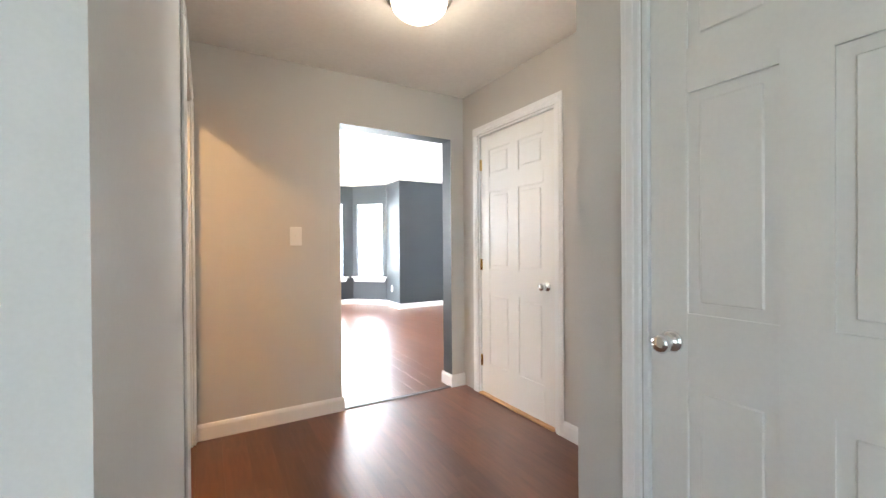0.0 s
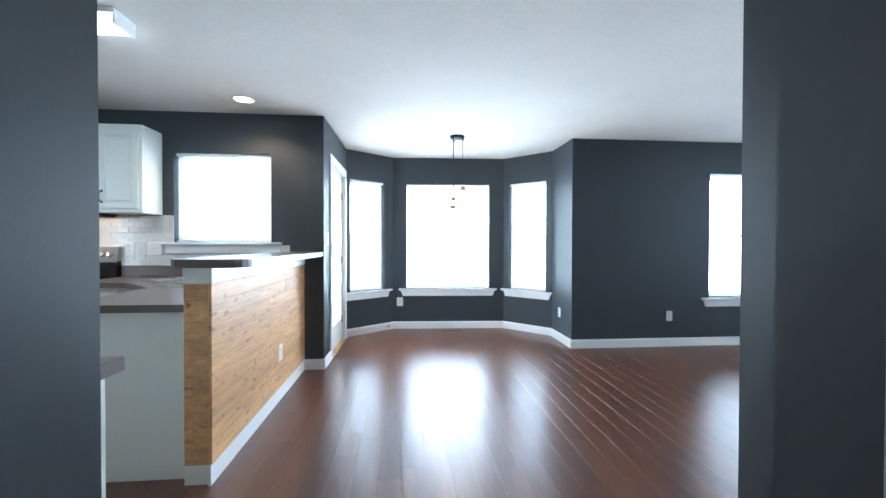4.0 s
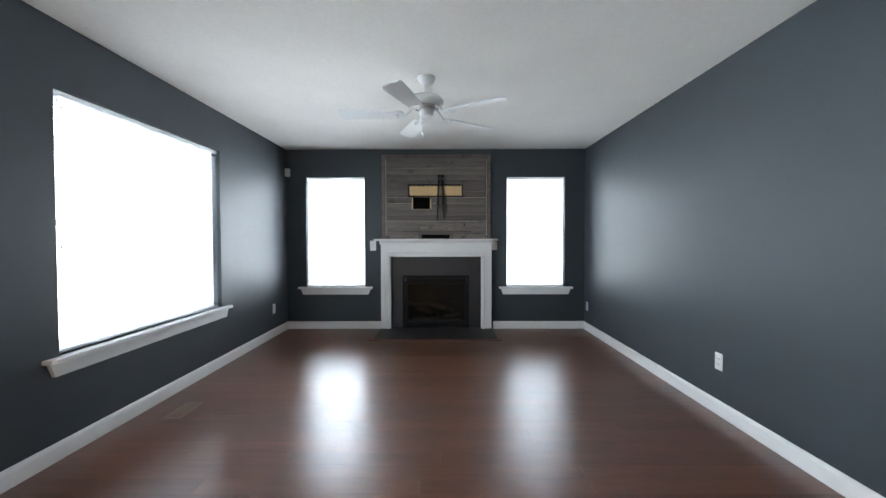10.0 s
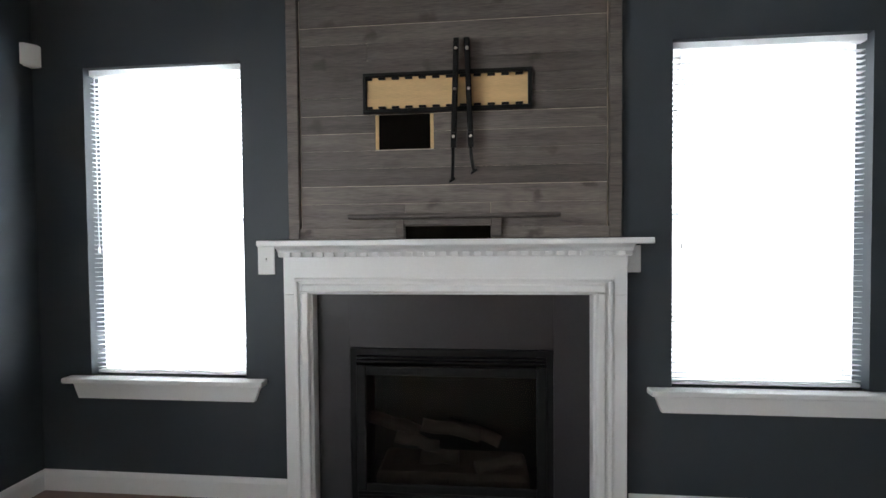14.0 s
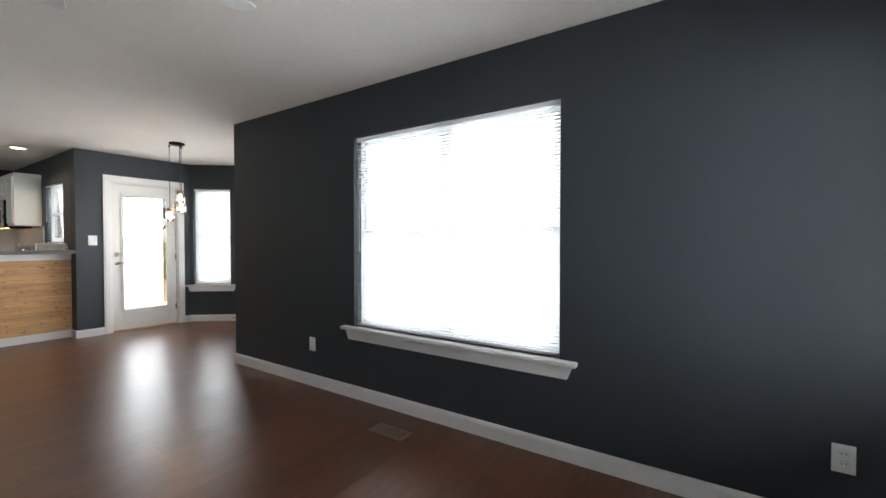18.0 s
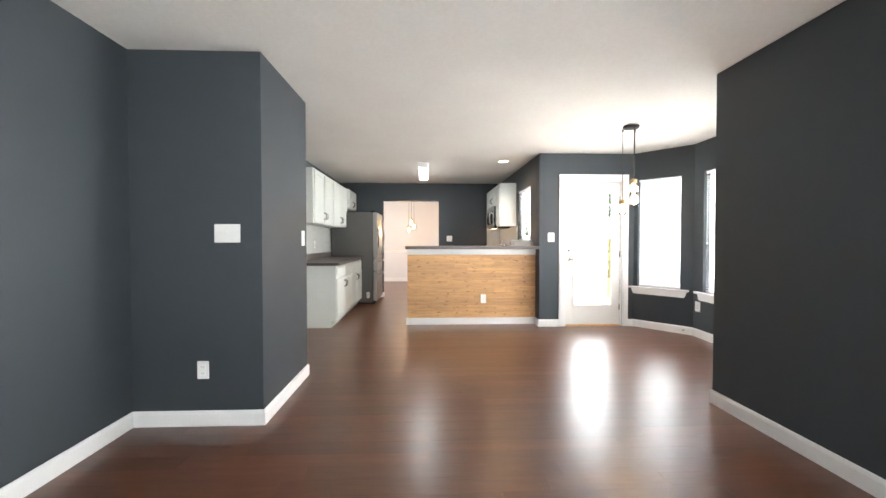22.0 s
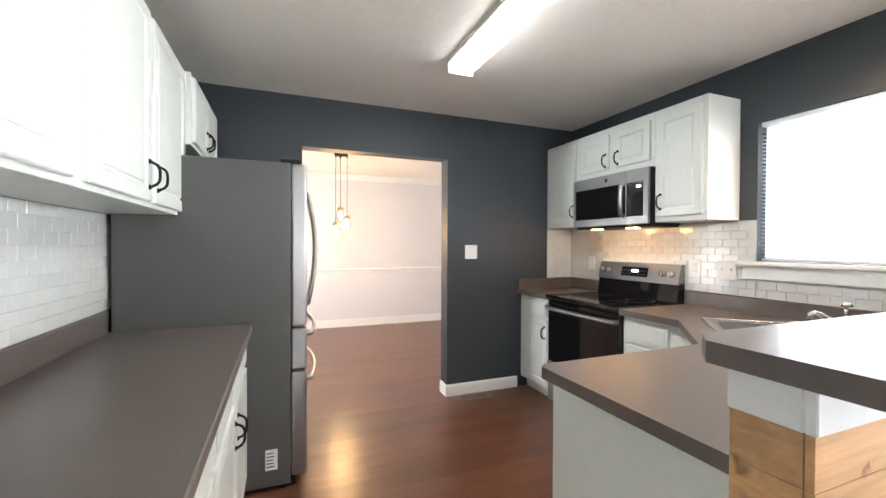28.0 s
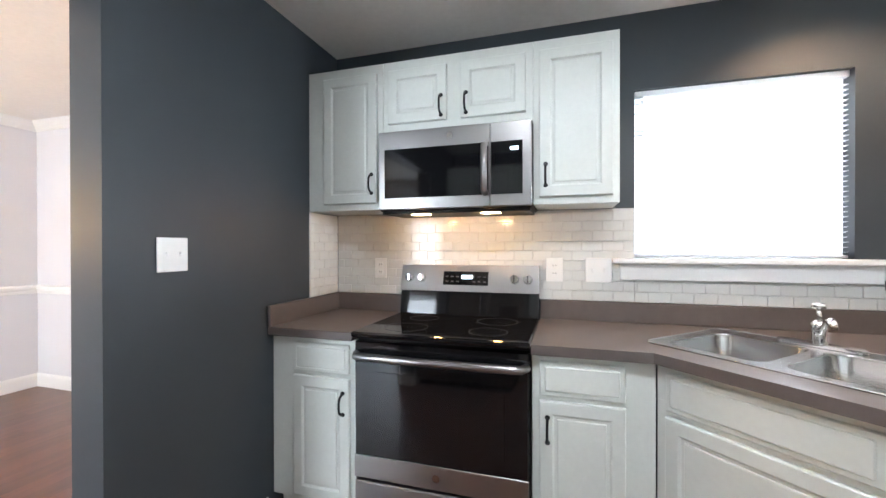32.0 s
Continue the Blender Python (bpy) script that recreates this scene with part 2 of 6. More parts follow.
# near-black colour for the shade painted inside the panel cutouts
M_VOID = mat("cavity_shade_black", (0.006, 0.005, 0.004), 0.9, vary=0.05, bump=0.0, spec=0.0)
M_GLASS = clear_glass("window_glass")
M_JAR = clear_glass("clear_pendant_glass", 0.02)
M_VENT = mat("bronze_floor_register", (0.27, 0.215, 0.165), 0.5, metal=0.2, vary=0.1, bump=0.02)
M_WOODRAW = mat("raw_plywood", (0.62, 0.42, 0.20), 0.6, vary=0.15, scale=4, fine=40, stretch=(3, 0.8, 8))
M_GRASS = mat("lawn_grass", (0.06, 0.10, 0.03), 0.9, vary=0.4, scale=0.8, fine=14, bump=0.6, bump_dist=0.03)
M_LEAF = mat("tree_leaves", (0.105, 0.150, 0.060), 0.7, vary=0.4, scale=1.5, fine=9, bump=0.0)
M_BARK = mat("tree_bark", (0.16, 0.13, 0.10), 0.9, vary=0.3, scale=4, fine=20, bump=0.4, bump_dist=0.01)
M_DECK = mat("weathered_deck_board", (0.38, 0.27, 0.16), 0.7, vary=0.2, scale=3, fine=30, stretch=(5, 1, 5), rand=0.12)
M_PATIO = mat("pale_concrete", (0.84, 0.81, 0.76), 0.9, vary=0.10, scale=1.0, fine=30, bump=0.1)
M_SIDING = mat("pale_siding", (0.62, 0.60, 0.55), 0.7, vary=0.05)
M_LOG = mat("ceramic_fire_log", (0.042, 0.031, 0.025), 0.9, vary=0.4, scale=8, fine=40, bump=0.5, bump_dist=0.006)
M_TUBE = glowing("fluorescent_diffuser", (0.93, 0.97, 1.0), 3.0)
M_DOME = glowing("lit_glass_dome", (1.0, 0.84, 0.60), 1.0)
M_BULB = glowing("lit_bulb", (1.0, 0.66, 0.30), 20.0)
M_CAN = glowing("recessed_lamp_lens", (1.0, 0.86, 0.66), 5.0)
M_HOODLAMP = glowing("range_lamp_lens", (1.0, 0.75, 0.40), 8.0)
M_DIGIT = glowing("clock_digits", (0.75, 0.90, 1.0), 2.5)

# ---- mesh helpers ----
BASE = {}


def box(bm, x0, x1, y0, y1, z0, z1, b=0.0, seg=1):
    r = bmesh.ops.create_cube(bm, size=1.0)
    vs = r["verts"]
    for v in vs:
        v.co = Vector((x0 + (v.co.x + 0.5) * (x1 - x0), y0 + (v.co.y + 0.5) * (y1 - y0), z0 + (v.co.z + 0.5) * (z1 - z0)))
    if b > 0:
        es = list({e for v in vs for e in v.link_edges})
        bmesh.ops.bevel(bm, geom=es, offset=b, segments=seg, affect="EDGES", profile=0.5)
    return vs


def cyl(bm, p0, p1, r0, r1=None, seg=16, caps=True):
    p0, p1 = Vector(p0), Vector(p1)
    r1 = r0 if r1 is None else r1
    d = (p1 - p0).normalized()
    q = d.to_track_quat("Z", "Y")
    rings = []
    for p, r in ((p0, r0), (p1, r1)):
        rings.append([bm.verts.new(p + q @ Vector((r * math.cos(2 * math.pi * k / seg), r * math.sin(2 * math.pi * k / seg), 0))) for k in range(seg)])
    for k in range(seg):
        f = bm.faces.new((rings[0][k], rings[0][(k + 1) % seg], rings[1][(k + 1) % seg], rings[1][k]))
        f.smooth = True
    if caps:
        bm.faces.new(rings[0][::-1])
        bm.faces.new(rings[1])


def tube(bm, pts, r, seg=8):
    pts = [Vector(p) for p in pts]
    rings = []
    for i, p in enumerate(pts):
        a = pts[max(i - 1, 0)]
        c = pts[min(i + 1, len(pts) - 1)]
        q = (c - a).normalized().to_track_quat("Z", "Y")
        rings.append([bm.verts.new(p + q @ Vector((r * math.cos(2 * math.pi * k / seg), r * math.sin(2 * math.pi * k / seg), 0))) for k in range(seg)])
    for a, c in zip(rings, rings[1:]):
        best = min(range(seg), key=lambda s: sum((a[k].co - c[(k + s) % seg].co).length for k in range(seg)))
        for k in range(seg):
            f = bm.faces.new((a[k], a[(k + 1) % seg], c[(k + 1 + best) % seg], c[(k + best) % seg]))
            f.smooth = True
    bm.faces.new(rings[0][::-1])
    bm.faces.new(rings[-1])


def lathe(bm, profile, at=(0, 0, 0), seg=24):
    at = Vector(at)
    rings = []
    for r, z in profile:
        if r < 1e-5:
            rings.append([bm.verts.new(at + Vector((0, 0, z)))])
        else:
            rings.append([bm.verts.new(at + Vector((r * math.cos(2 * math.pi * k / seg), r * math.sin(2 * math.pi * k / seg), z))) for k in range(seg)])
    for a, c in zip(rings, rings[1:]):
        for k in range(seg):
            j = (k + 1) % seg
            vs = [a[k % len(a)], a[j % len(a)], c[j % len(c)], c[k % len(c)]]
            vs = list(dict.fromkeys(vs))
            if len(vs) > 2:
                f = bm.faces.new(vs)
                f.smooth = True


def extrude(bm, pts, vec):
    """A closed outline of 3D points pulled along vec."""
    vec = Vector(vec)
    a = [bm.verts.new(Vector(p)) for p in pts]
    c = [bm.verts.new(Vector(p) + vec) for p in pts]
    n = len(pts)
    bm.faces.new(a[::-1])
    bm.faces.new(c)
    for k in range(n):
        bm.faces.new((a[k], a[(k + 1) % n], c[(k + 1) % n], c[k]))


def finish(bm, name, materials):
    bmesh.ops.recalc_face_normals(bm, faces=bm.faces)
    me = bpy.data.meshes.new(name)
    bm.to_mesh(me)
    bm.free()
    for m in materials if isinstance(materials, (list, tuple)) else [materials]:
        me.materials.append(m)
    return me


def thing(name, label, category, at=(0, 0, 0), group="", kind="", m=None):
    """An Empty at the thing's base. Without m its parts are given in world places."""
    ob = new(name)
    ob.empty_display_size = 0.05
    if m is None:
        ob.location = at
        BASE[ob.name] = Vector(at)
    else:
        ob.matrix_world = m
        BASE[ob.name] = Vector((0, 0, 0))
    return tagged(ob, label, category, group, kind)


def part(name, bm, material, parent, label=""):
    o = BASE[parent.name]
    if o.length > 0:
        bmesh.ops.translate(bm, verts=bm.verts, vec=-o)
    ob = new(name, finish(bm, name, material))
    ob.parent = parent
    BASE[ob.name] = o
    return tagged(ob, label)


def solid(name, bm, material, label="", category="", group="", kind=""):
    ob = new(name, finish(bm, name, material))
    BASE[ob.name] = Vector((0, 0, 0))
    return tagged(ob, label, category, group, kind)


def piece(name, me, parent, at, rz=0.0):
    ob = new(name, me)
    ob.parent = parent
    ob.location = Vector(at) - BASE[parent.name]
    ob.rotation_euler = (0, 0, rz)
    return ob


# ---- plan ----
H = 2.44
XE, YN, YS = 8.925, 7.414, 3.36
YK, YHALL = 3.437, 3.297
XW, YKN = -1.80, 6.862
C0, C1, C2, C3, C4, BC = (1.24, 6.862), (1.26, 8.21), (1.845, 8.69), (3.435, 8.61), (3.955, 8.06), (3.952, 7.414)
JX0, JX1, JY = 3.20, 4.177, 4.20
XH0, XH1, XH2, YH1, YH0 = 0.725, 2.700, 1.925, 1.395, 0.84
OW0, OW1, OWZ = 4.350, 5.538, 2.060          # opening to the dining room
OH0, OH1, OHZ = 1.640, 2.575, 2.072          # opening to the hall
KW0, KW1, KWZ0, KWZ1 = -0.122, 0.752, 1.225, 2.060   # kitchen window
T = 0.14
WZ0, WZ1 = 0.575, 2.065


def wall(name, p, q, openings, inner, outer=None, t=T, z0=0.0, z1=H, reveal=None, label=""):
    """A wall from p to q with its room on the left; openings are (s0, s1, z0, z1) along it."""
    p, q = Vector((*p, 0)), Vector((*q, 0))
    u = (q - p).normalized()
    n = Vector((u.y, -u.x, 0))
    L = (q - p).length
    ss = sorted({0.0, L, *[v for o in openings for v in o[:2]]})
    zs = sorted({z0, z1, *[v for o in openings for v in o[2:]]})
    bm = bmesh.new()

    def P(s, z, d):
        return p + u * s + n * d + Vector((0, 0, z))

    def empty(i, j):
        if i < 0 or j < 0 or i >= len(ss) - 1 or j >= len(zs) - 1:
            return True
        s, z = (ss[i] + ss[i + 1]) / 2, (zs[j] + zs[j + 1]) / 2
        return any(o[0] < s < o[1] and o[2] < z < o[3] for o in openings)

    def quad(a, mi):
        f = bm.faces.new([bm.verts.new(v) for v in a])
        f.material_index = mi

    for i in range(len(ss) - 1):
        for j in range(len(zs) - 1):
            if empty(i, j):
                continue
            a, b, c, d = ss[i], ss[i + 1], zs[j], zs[j + 1]
            quad((P(a, c, 0), P(b, c, 0), P(b, d, 0), P(a, d, 0)), 0)
            quad((P(a, c, t), P(a, d, t), P(b, d, t), P(b, c, t)), 1)
            if empty(i - 1, j):
                quad((P(a, c, 0), P(a, d, 0), P(a, d, t), P(a, c, t)), 2)
            if empty(i + 1, j):
                quad((P(b, c, 0), P(b, c, t), P(b, d, t), P(b, d, 0)), 2)
            if empty(i, j - 1):
                quad((P(a, c, 0), P(a, c, t), P(b, c, t), P(b, c, 0)), 2)
            if empty(i, j + 1):
                quad((P(a, d, 0), P(b, d, 0), P(b, d, t), P(a, d, t)), 2)
    bmesh.ops.remove_doubles(bm, verts=bm.verts, dist=0.0005)
    return solid(name, bm, [inner, outer or inner, reveal or inner], label, "wall", kind="structure")


def along(p, q):
    p, q = Vector((*p, 0)), Vector((*q, 0))
    u = (q - p).normalized()
    return p, u, Vector((-u.y, u.x, 0)), (q - p).length


def baseboard(p, q, cut0=0.0, cut1=0.0, h=0.10, t=0.014, name="baseboard", label="white painted wooden baseboard with a rounded top"):
    """Skirting along a wall face from p to q, the room on the left."""
    p, u, n, L = along(p, q)
    bm = bmesh.new()
    prof = [(0.0, 0.0), (t, 0.0), (t, h - 0.022), (t * 0.7, h - 0.008), (t * 0.35, h), (0.0, h)]
    extrude(bm, [p + u * cut0 + n * (d + 0.0005) + Vector((0, 0, z)) for d, z in prof], u * (L - cut0 - cut1))
    return solid(name, bm, M_TRIM, label, "baseboard", kind="structure")


# ---- structure: walls ----
SID = M_SIDING
wall("wall_east", (XE, YS), (XE, YN + T), [(3.63 - YS, 4.42 - YS, WZ0, WZ1), (6.35 - YS, 7.145 - YS, WZ0, WZ1), (4.940 - YS, 5.825 - YS, 0.02, 0.715)], M_DARK, SID, label="dark grey painted wall with the fireplace")
wall("wall_north_living", (XE, YN), (BC[0], YN), [(XE - 7.30, XE - 5.66, WZ0, WZ1)], M_DARK, SID, label="dark grey painted wall with a wide window")
wall("wall_bay_return", (C4[0], YN + T), C4, [], M_DARK, SID, label="dark grey painted short wall of the bay")


def seg_len(a, b):
    return math.hypot(a[0] - b[0], a[1] - b[1])


L34, L23, L12 = seg_len(C3, C4), seg_len(C2, C3), seg_len(C1, C2)
wall("wall_bay_right", C4, C3, [(L34 - 0.665, L34 - 0.09, WZ0, WZ1)], M_DARK, SID, label="dark grey painted slanted bay wall")
wall("wall_bay_middle", C3, C2, [(L23 - 1.385, L23 - 0.19, WZ0, WZ1)], M_DARK, SID, label="dark grey painted bay wall with a wide window")
wall("wall_bay_left", C2, C1, [(L12 - 0.605, L12 - 0.055, WZ0, WZ1)], M_DARK, SID, label="dark grey painted slanted bay wall")
wall("wall_patio_door", C1, C0, [(C1[1] - 8.045, C1[1] - 7.225, 0.0, 2.06)], M_DARK, SID, label="dark grey painted wall with the garden door")
wall("wall_kitchen_north", (C0[0] - T, YKN), (XW, YKN), [(C0[0] - T - KW1, C0[0] - T - KW0, KWZ0, KWZ1)], M_DARK, SID, label="dark grey painted kitchen wall with a window")
wall("wall_kitchen_west", (XW, YKN + T), (XW, YK - T), [(YKN + T - OW1, YKN + T - OW0, 0.0, OWZ)], M_DARK, M_DINING, reveal=M_DARK, label="dark grey painted wall with a wide opening")
wall("wall_kitchen_south", (XW, YK), (JX0, YK), [(OH0 - XW, OH1 - XW, 0.0, OHZ)], M_DARK, M_BEIGE, label="dark grey painted wall with a cased-free opening to the hall")
wall("wall_closet_west", (JX0, YK), (JX0, JY), [], M_DARK, label="dark grey painted side of the closet")
wall("wall_closet_north", (JX0 + T, JY), (JX1, JY), [], M_DARK, label="dark grey painted front of the closet")
# the plate on this end wall is a triple switch
wall("wall_closet_east", (JX1, JY - T), (JX1, YS - T), [], M_DARK, label="dark grey painted end wall with the triple switch plate")
wall("wall_living_south", (JX1, YS), (XE + T, YS), [], M_DARK, label="dark grey painted long wall without windows")
# hall
wall("wall_hall_east", (XH1, YH1 - T), (XH1, YHALL), [(2.24 - YH1 + T, 3.075 - YH1 + T, 0.0, 2.07)], M_BEIGE, label="pale grey painted hall wall with a white door")
wall("wall_hall_step", (XH2, YH1), (XH1, YH1), [], M_BEIGE, label="pale grey painted short hall wall")
wall("wall_hall_corridor", (XH2, -1.6), (XH2, YH1 - T), [(0.40 + 1.6, 1.15 + 1.6, 0.0, 2.05)], M_BEIGE, label="pale grey painted corridor wall with a white door")
wall("wall_hall_west", (XH0, YHALL), (XH0, YH0), [(YHALL - 3.232, YHALL - 2.275, 0.0, 2.06)], M_BEIGE, label="pale grey painted hall wall with a doorway")
wall("wall_hall_front", (XH0 - T, YH0), (-1.8, YH0), [], M_BEIGE, label="pale grey painted wall of the entrance room")
wall("wall_entrance_west", (-1.8, YH0 + T), (-1.8, -1.6), [], M_BEIGE, label="pale grey painted wall of the entrance room")
wall("wall_entrance_south", (-1.8 - T, -1.6), (XH2 + T, -1.6), [(0.5, 2.3, 0.5, 2.1)], M_BEIGE, SID, label="pale grey painted wall with the front window")
# small lit room beside the hall
M_WARM = mat("cream_paint", (0.64, 0.50, 0.33), 0.5, vary=0.04, fine=200, bump=0.05)
wall("wall_bath_north", (XH0 - T, 3.25), (-1.1, 3.25), [], M_WARM, label="cream painted wall of the small side room")
wall("wall_bath_west", (-1.1, 3.25), (-1.1, 1.3), [], M_WARM, label="cream painted wall of the small side room")
wall("wall_bath_south", (-1.1, 1.5), (XH0 - T, 1.5), [], M_WARM, label="cream painted wall of the small side room")
# dining room
XD, YD1, YD0 = -5.15, 7.15, 1.8
wall("wall_dining_north", (XW - T, YD1), (XD, YD1), [], M_DINING, SID, label="pale lilac-grey painted dining wall")
wall("wall_dining_west", (XD, YD1 + T), (XD, YD0), [], M_DINING, SID, label="pale lilac-grey painted dining wall")
wall("wall_dining_south", (XD - T, YD0), (XW, YD0), [(0.7, 2.6, 0.5, 2.1)], M_DINING, SID, label="pale lilac-grey painted wall with the front window")
wall("wall_dining_east", (XW - T, YD0), (XW - T, YK - T), [], M_DINING, M_WARM, t=0.12, label="pale lilac-grey painted dining wall")

# floor slab below the boards, ceiling
OUTLINE = [(XD - T, -1.6 - T), (XE + T, -1.6 - T), (XE + T, YN + T), (4.09, YN + T), (4.09, 8.12), (3.50, 8.75), (1.80, 8.83), (1.12, 8.27), (1.12, YD1 + T), (XD - T, YD1 + T)]
bm = bmesh.new()
extrude(bm, [(px, py, -0.20) for px, py in OUTLINE], (0, 0, 0.188))
solid("floor", bm, M_GAP, "dark subfloor showing as thin joints between boards", "floor", kind="structure")
bm = bmesh.new()
extrude(bm, [(px, py, H) for px, py in OUTLINE], (0, 0, 0.14))
solid("ceiling", bm, M_CEIL, "off-white ceiling with a knocked-down plaster texture", "ceiling", kind="structure")

# ---- windows and blinds ----
def frame_matrix(p, q, s):
    """Local x along the wall from p + s, local y into the room, local z up."""
    p, u, n, L = along(p, q)
    m = Matrix.Identity(4)
    o = p + u * s
    for k in range(3):
        m[k][0], m[k][1], m[k][2], m[k][3] = u[k], n[k], (0, 0, 1)[k], o[k]
    return m


NWIN = [0]


def window(p, q, s0, s1, z0, z1, twin=False, apron=True, blind=True, tilt=4, label="white vinyl double-hung window with a deep sill"):
    NWIN[0] += 1
    m = frame_matrix(p, q, s0) @ pose(0, 0, z0)
    w, h = s1 - s0, z1 - z0
    win = thing("window_%d" % NWIN[0], label, "window", kind="structure", m=m)
    bm = bmesh.new()
    f = 0.035
    y0, y1 = -0.135, -0.075
    for a in ((0.001, f, 0.001, h - 0.001), (w - f, w - 0.001, 0.001, h - 0.001)):
        box(bm, a[0], a[1], y0, y1, a[2], a[3], 0.003)
    box(bm, f, w - f, y0, y1, 0.001, f, 0.003)
    box(bm, f, w - f, y0, y1, h - f, h - 0.001, 0.003)
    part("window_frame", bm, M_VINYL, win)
    bays = [(f, w / 2 - 0.03), (w / 2 + 0.03, w - f)] if twin else [(f, w - f)]
    if twin:
        bm = bmesh.new()
        box(bm, w / 2 - 0.03, w / 2 + 0.03, y0, y1 + 0.004, f, h - f, 0.003)
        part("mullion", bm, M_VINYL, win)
    for a, b in bays:
        for k, (c, d) in enumerate(((f, h / 2 + 0.018), (h / 2 - 0.018, h - f))):
            yy = -0.105 + (0.0 if k else 0.024)
            bm = bmesh.new()
            r = 0.034
            box(bm, a, a + r, yy - 0.018, yy, c, d, 0.003)
            box(bm, b - r, b, yy - 0.018, yy, c, d, 0.003)
            box(bm, a + r, b - r, yy - 0.018, yy, c, c + r, 0.003)
            box(bm, a + r, b - r, yy - 0.018, yy, d - r, d, 0.003)
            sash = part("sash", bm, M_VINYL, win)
            bm = bmesh.new()
            box(bm, a + r, b - r, yy - 0.011, yy - 0.007, c + r, d - r)
            g = part("pane", bm, M_GLASS, sash)
            g.visible_shadow = False
            bm = bmesh.new()
            nx = 2 if b - a < 0.9 else 3
            for i in range(1, nx):
                x = a + r + (b - a - 2 * r) * i / nx
                box(bm, x - 0.006, x + 0.006, yy - 0.0155, yy - 0.012, c + r, d - r)
            zc = (c + d) / 2
            box(bm, a + r, b - r, yy - 0.0168, yy - 0.0160, zc - 0.006, zc + 0.006)
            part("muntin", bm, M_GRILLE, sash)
    bm = bmesh.new()
    box(bm, -0.105, w + 0.105, 0.0, 0.056, -0.026, 0.0, 0.006, 2)
    box(bm, 0.0, w, -0.075, 0.001, -0.026, 0.0)
    part("window_sill", bm, M_TRIM, win)
    if apron:
        bm = bmesh.new()
        e = 0.03
        extrude(bm, [(-0.078, 0.001, -0.027), (w + 0.078, 0.001, -0.027), (w + 0.078 - e, 0.001, -0.105), (-0.078 + e, 0.001, -0.105)], (0, 0.022, 0))
        part("apron", bm, M_TRIM, win)
    if blind:
        bl = thing("window_blind", "white mini blind lowered over the window with open slats", "blind", m=m, group="window blinds")
        bm = bmesh.new()
        box(bm, 0.006, w - 0.006, -0.055, -0.022, h - 0.030, h - 0.002, 0.002)
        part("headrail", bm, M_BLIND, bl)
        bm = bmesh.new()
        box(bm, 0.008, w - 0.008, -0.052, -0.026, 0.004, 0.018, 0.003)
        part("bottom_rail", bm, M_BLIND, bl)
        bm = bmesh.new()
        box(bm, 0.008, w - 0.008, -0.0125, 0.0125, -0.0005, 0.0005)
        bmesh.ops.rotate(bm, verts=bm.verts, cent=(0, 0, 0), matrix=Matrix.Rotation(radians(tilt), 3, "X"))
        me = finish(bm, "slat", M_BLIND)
        n = int((h - 0.06) / 0.0225)
        for k in range(n):
            s = new("slat", me)
            s.parent = bl
            s.location = (0, -0.039, 0.03 + k * 0.0225)
        for x in (0.10, w - 0.10):
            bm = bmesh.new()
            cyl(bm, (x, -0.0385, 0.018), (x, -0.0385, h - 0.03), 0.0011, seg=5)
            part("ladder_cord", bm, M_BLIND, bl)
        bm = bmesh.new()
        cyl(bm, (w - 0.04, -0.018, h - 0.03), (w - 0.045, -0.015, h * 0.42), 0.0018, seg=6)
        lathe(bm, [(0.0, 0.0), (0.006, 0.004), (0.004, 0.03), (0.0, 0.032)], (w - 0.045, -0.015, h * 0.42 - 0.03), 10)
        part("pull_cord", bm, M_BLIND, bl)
    return win


window((XE, YS), (XE, YN), 3.63 - YS, 4.42 - YS, WZ0, WZ1)
window((XE, YS), (XE, YN), 6.35 - YS, 7.145 - YS, WZ0, WZ1)
window((XE, YN), (BC[0], YN), XE - 7.30, XE - 5.66, WZ0, WZ1, twin=True, label="wide white twin double-hung window with a deep sill")
window(C4, C3, L34 - 0.665, L34 - 0.09, WZ0, WZ1)
window(C3, C2, L23 - 1.385, L23 - 0.19, WZ0, WZ1, label="wide white window in the middle of the bay")
window(C2, C1, L12 - 0.605, L12 - 0.055, WZ0, WZ1, tilt=-12)
window((C0[0] - T, YKN), (XW, YKN), C0[0] - T - KW1, C0[0] - T - KW0, KWZ0, KWZ1, apron=False, label="white kitchen window above the sink with a wide sill")
window((-1.8 - T, -1.6), (XH2 + T, -1.6), 0.5, 2.3, 0.5, 2.1, twin=True, blind=False, label="white front window of the entrance room")
window((XD - T, YD0), (XW, YD0), 0.7, 2.6, 0.5, 2.1, twin=True, blind=False, label="white front window of the dining room")


# ---- doors ----
def casing(p, q, s0, s1, z1, w=0.062, t=0.016, label="white moulded door casing"):
    """Casing round an opening, on the room side."""
    m = frame_matrix(p, q, 0)
    ob = thing("trim", label, "door casing", kind="structure", m=m)
    for name, a, b, c, d in (("casing_jamb", s0 - w, s0, 0.001, z1), ("casing_jamb", s1, s1 + w, 0.001, z1), ("casing_head", s0 - w, s1 + w, z1, z1 + w)):
        bm = bmesh.new()
        box(bm, a, b, 0.001, t, c, d, 0.004)
        if name == "casing_jamb":
            box(bm, a + 0.018, b - 0.018, t - 0.004, t + 0.004, c + 0.001, d - 0.004, 0.003)
        else:
            box(bm, a + 0.018, b - 0.018, t - 0.004, t + 0.004, c + 0.018, d - 0.018, 0.003)
        part(name, bm, M_TRIM, ob)
    return ob


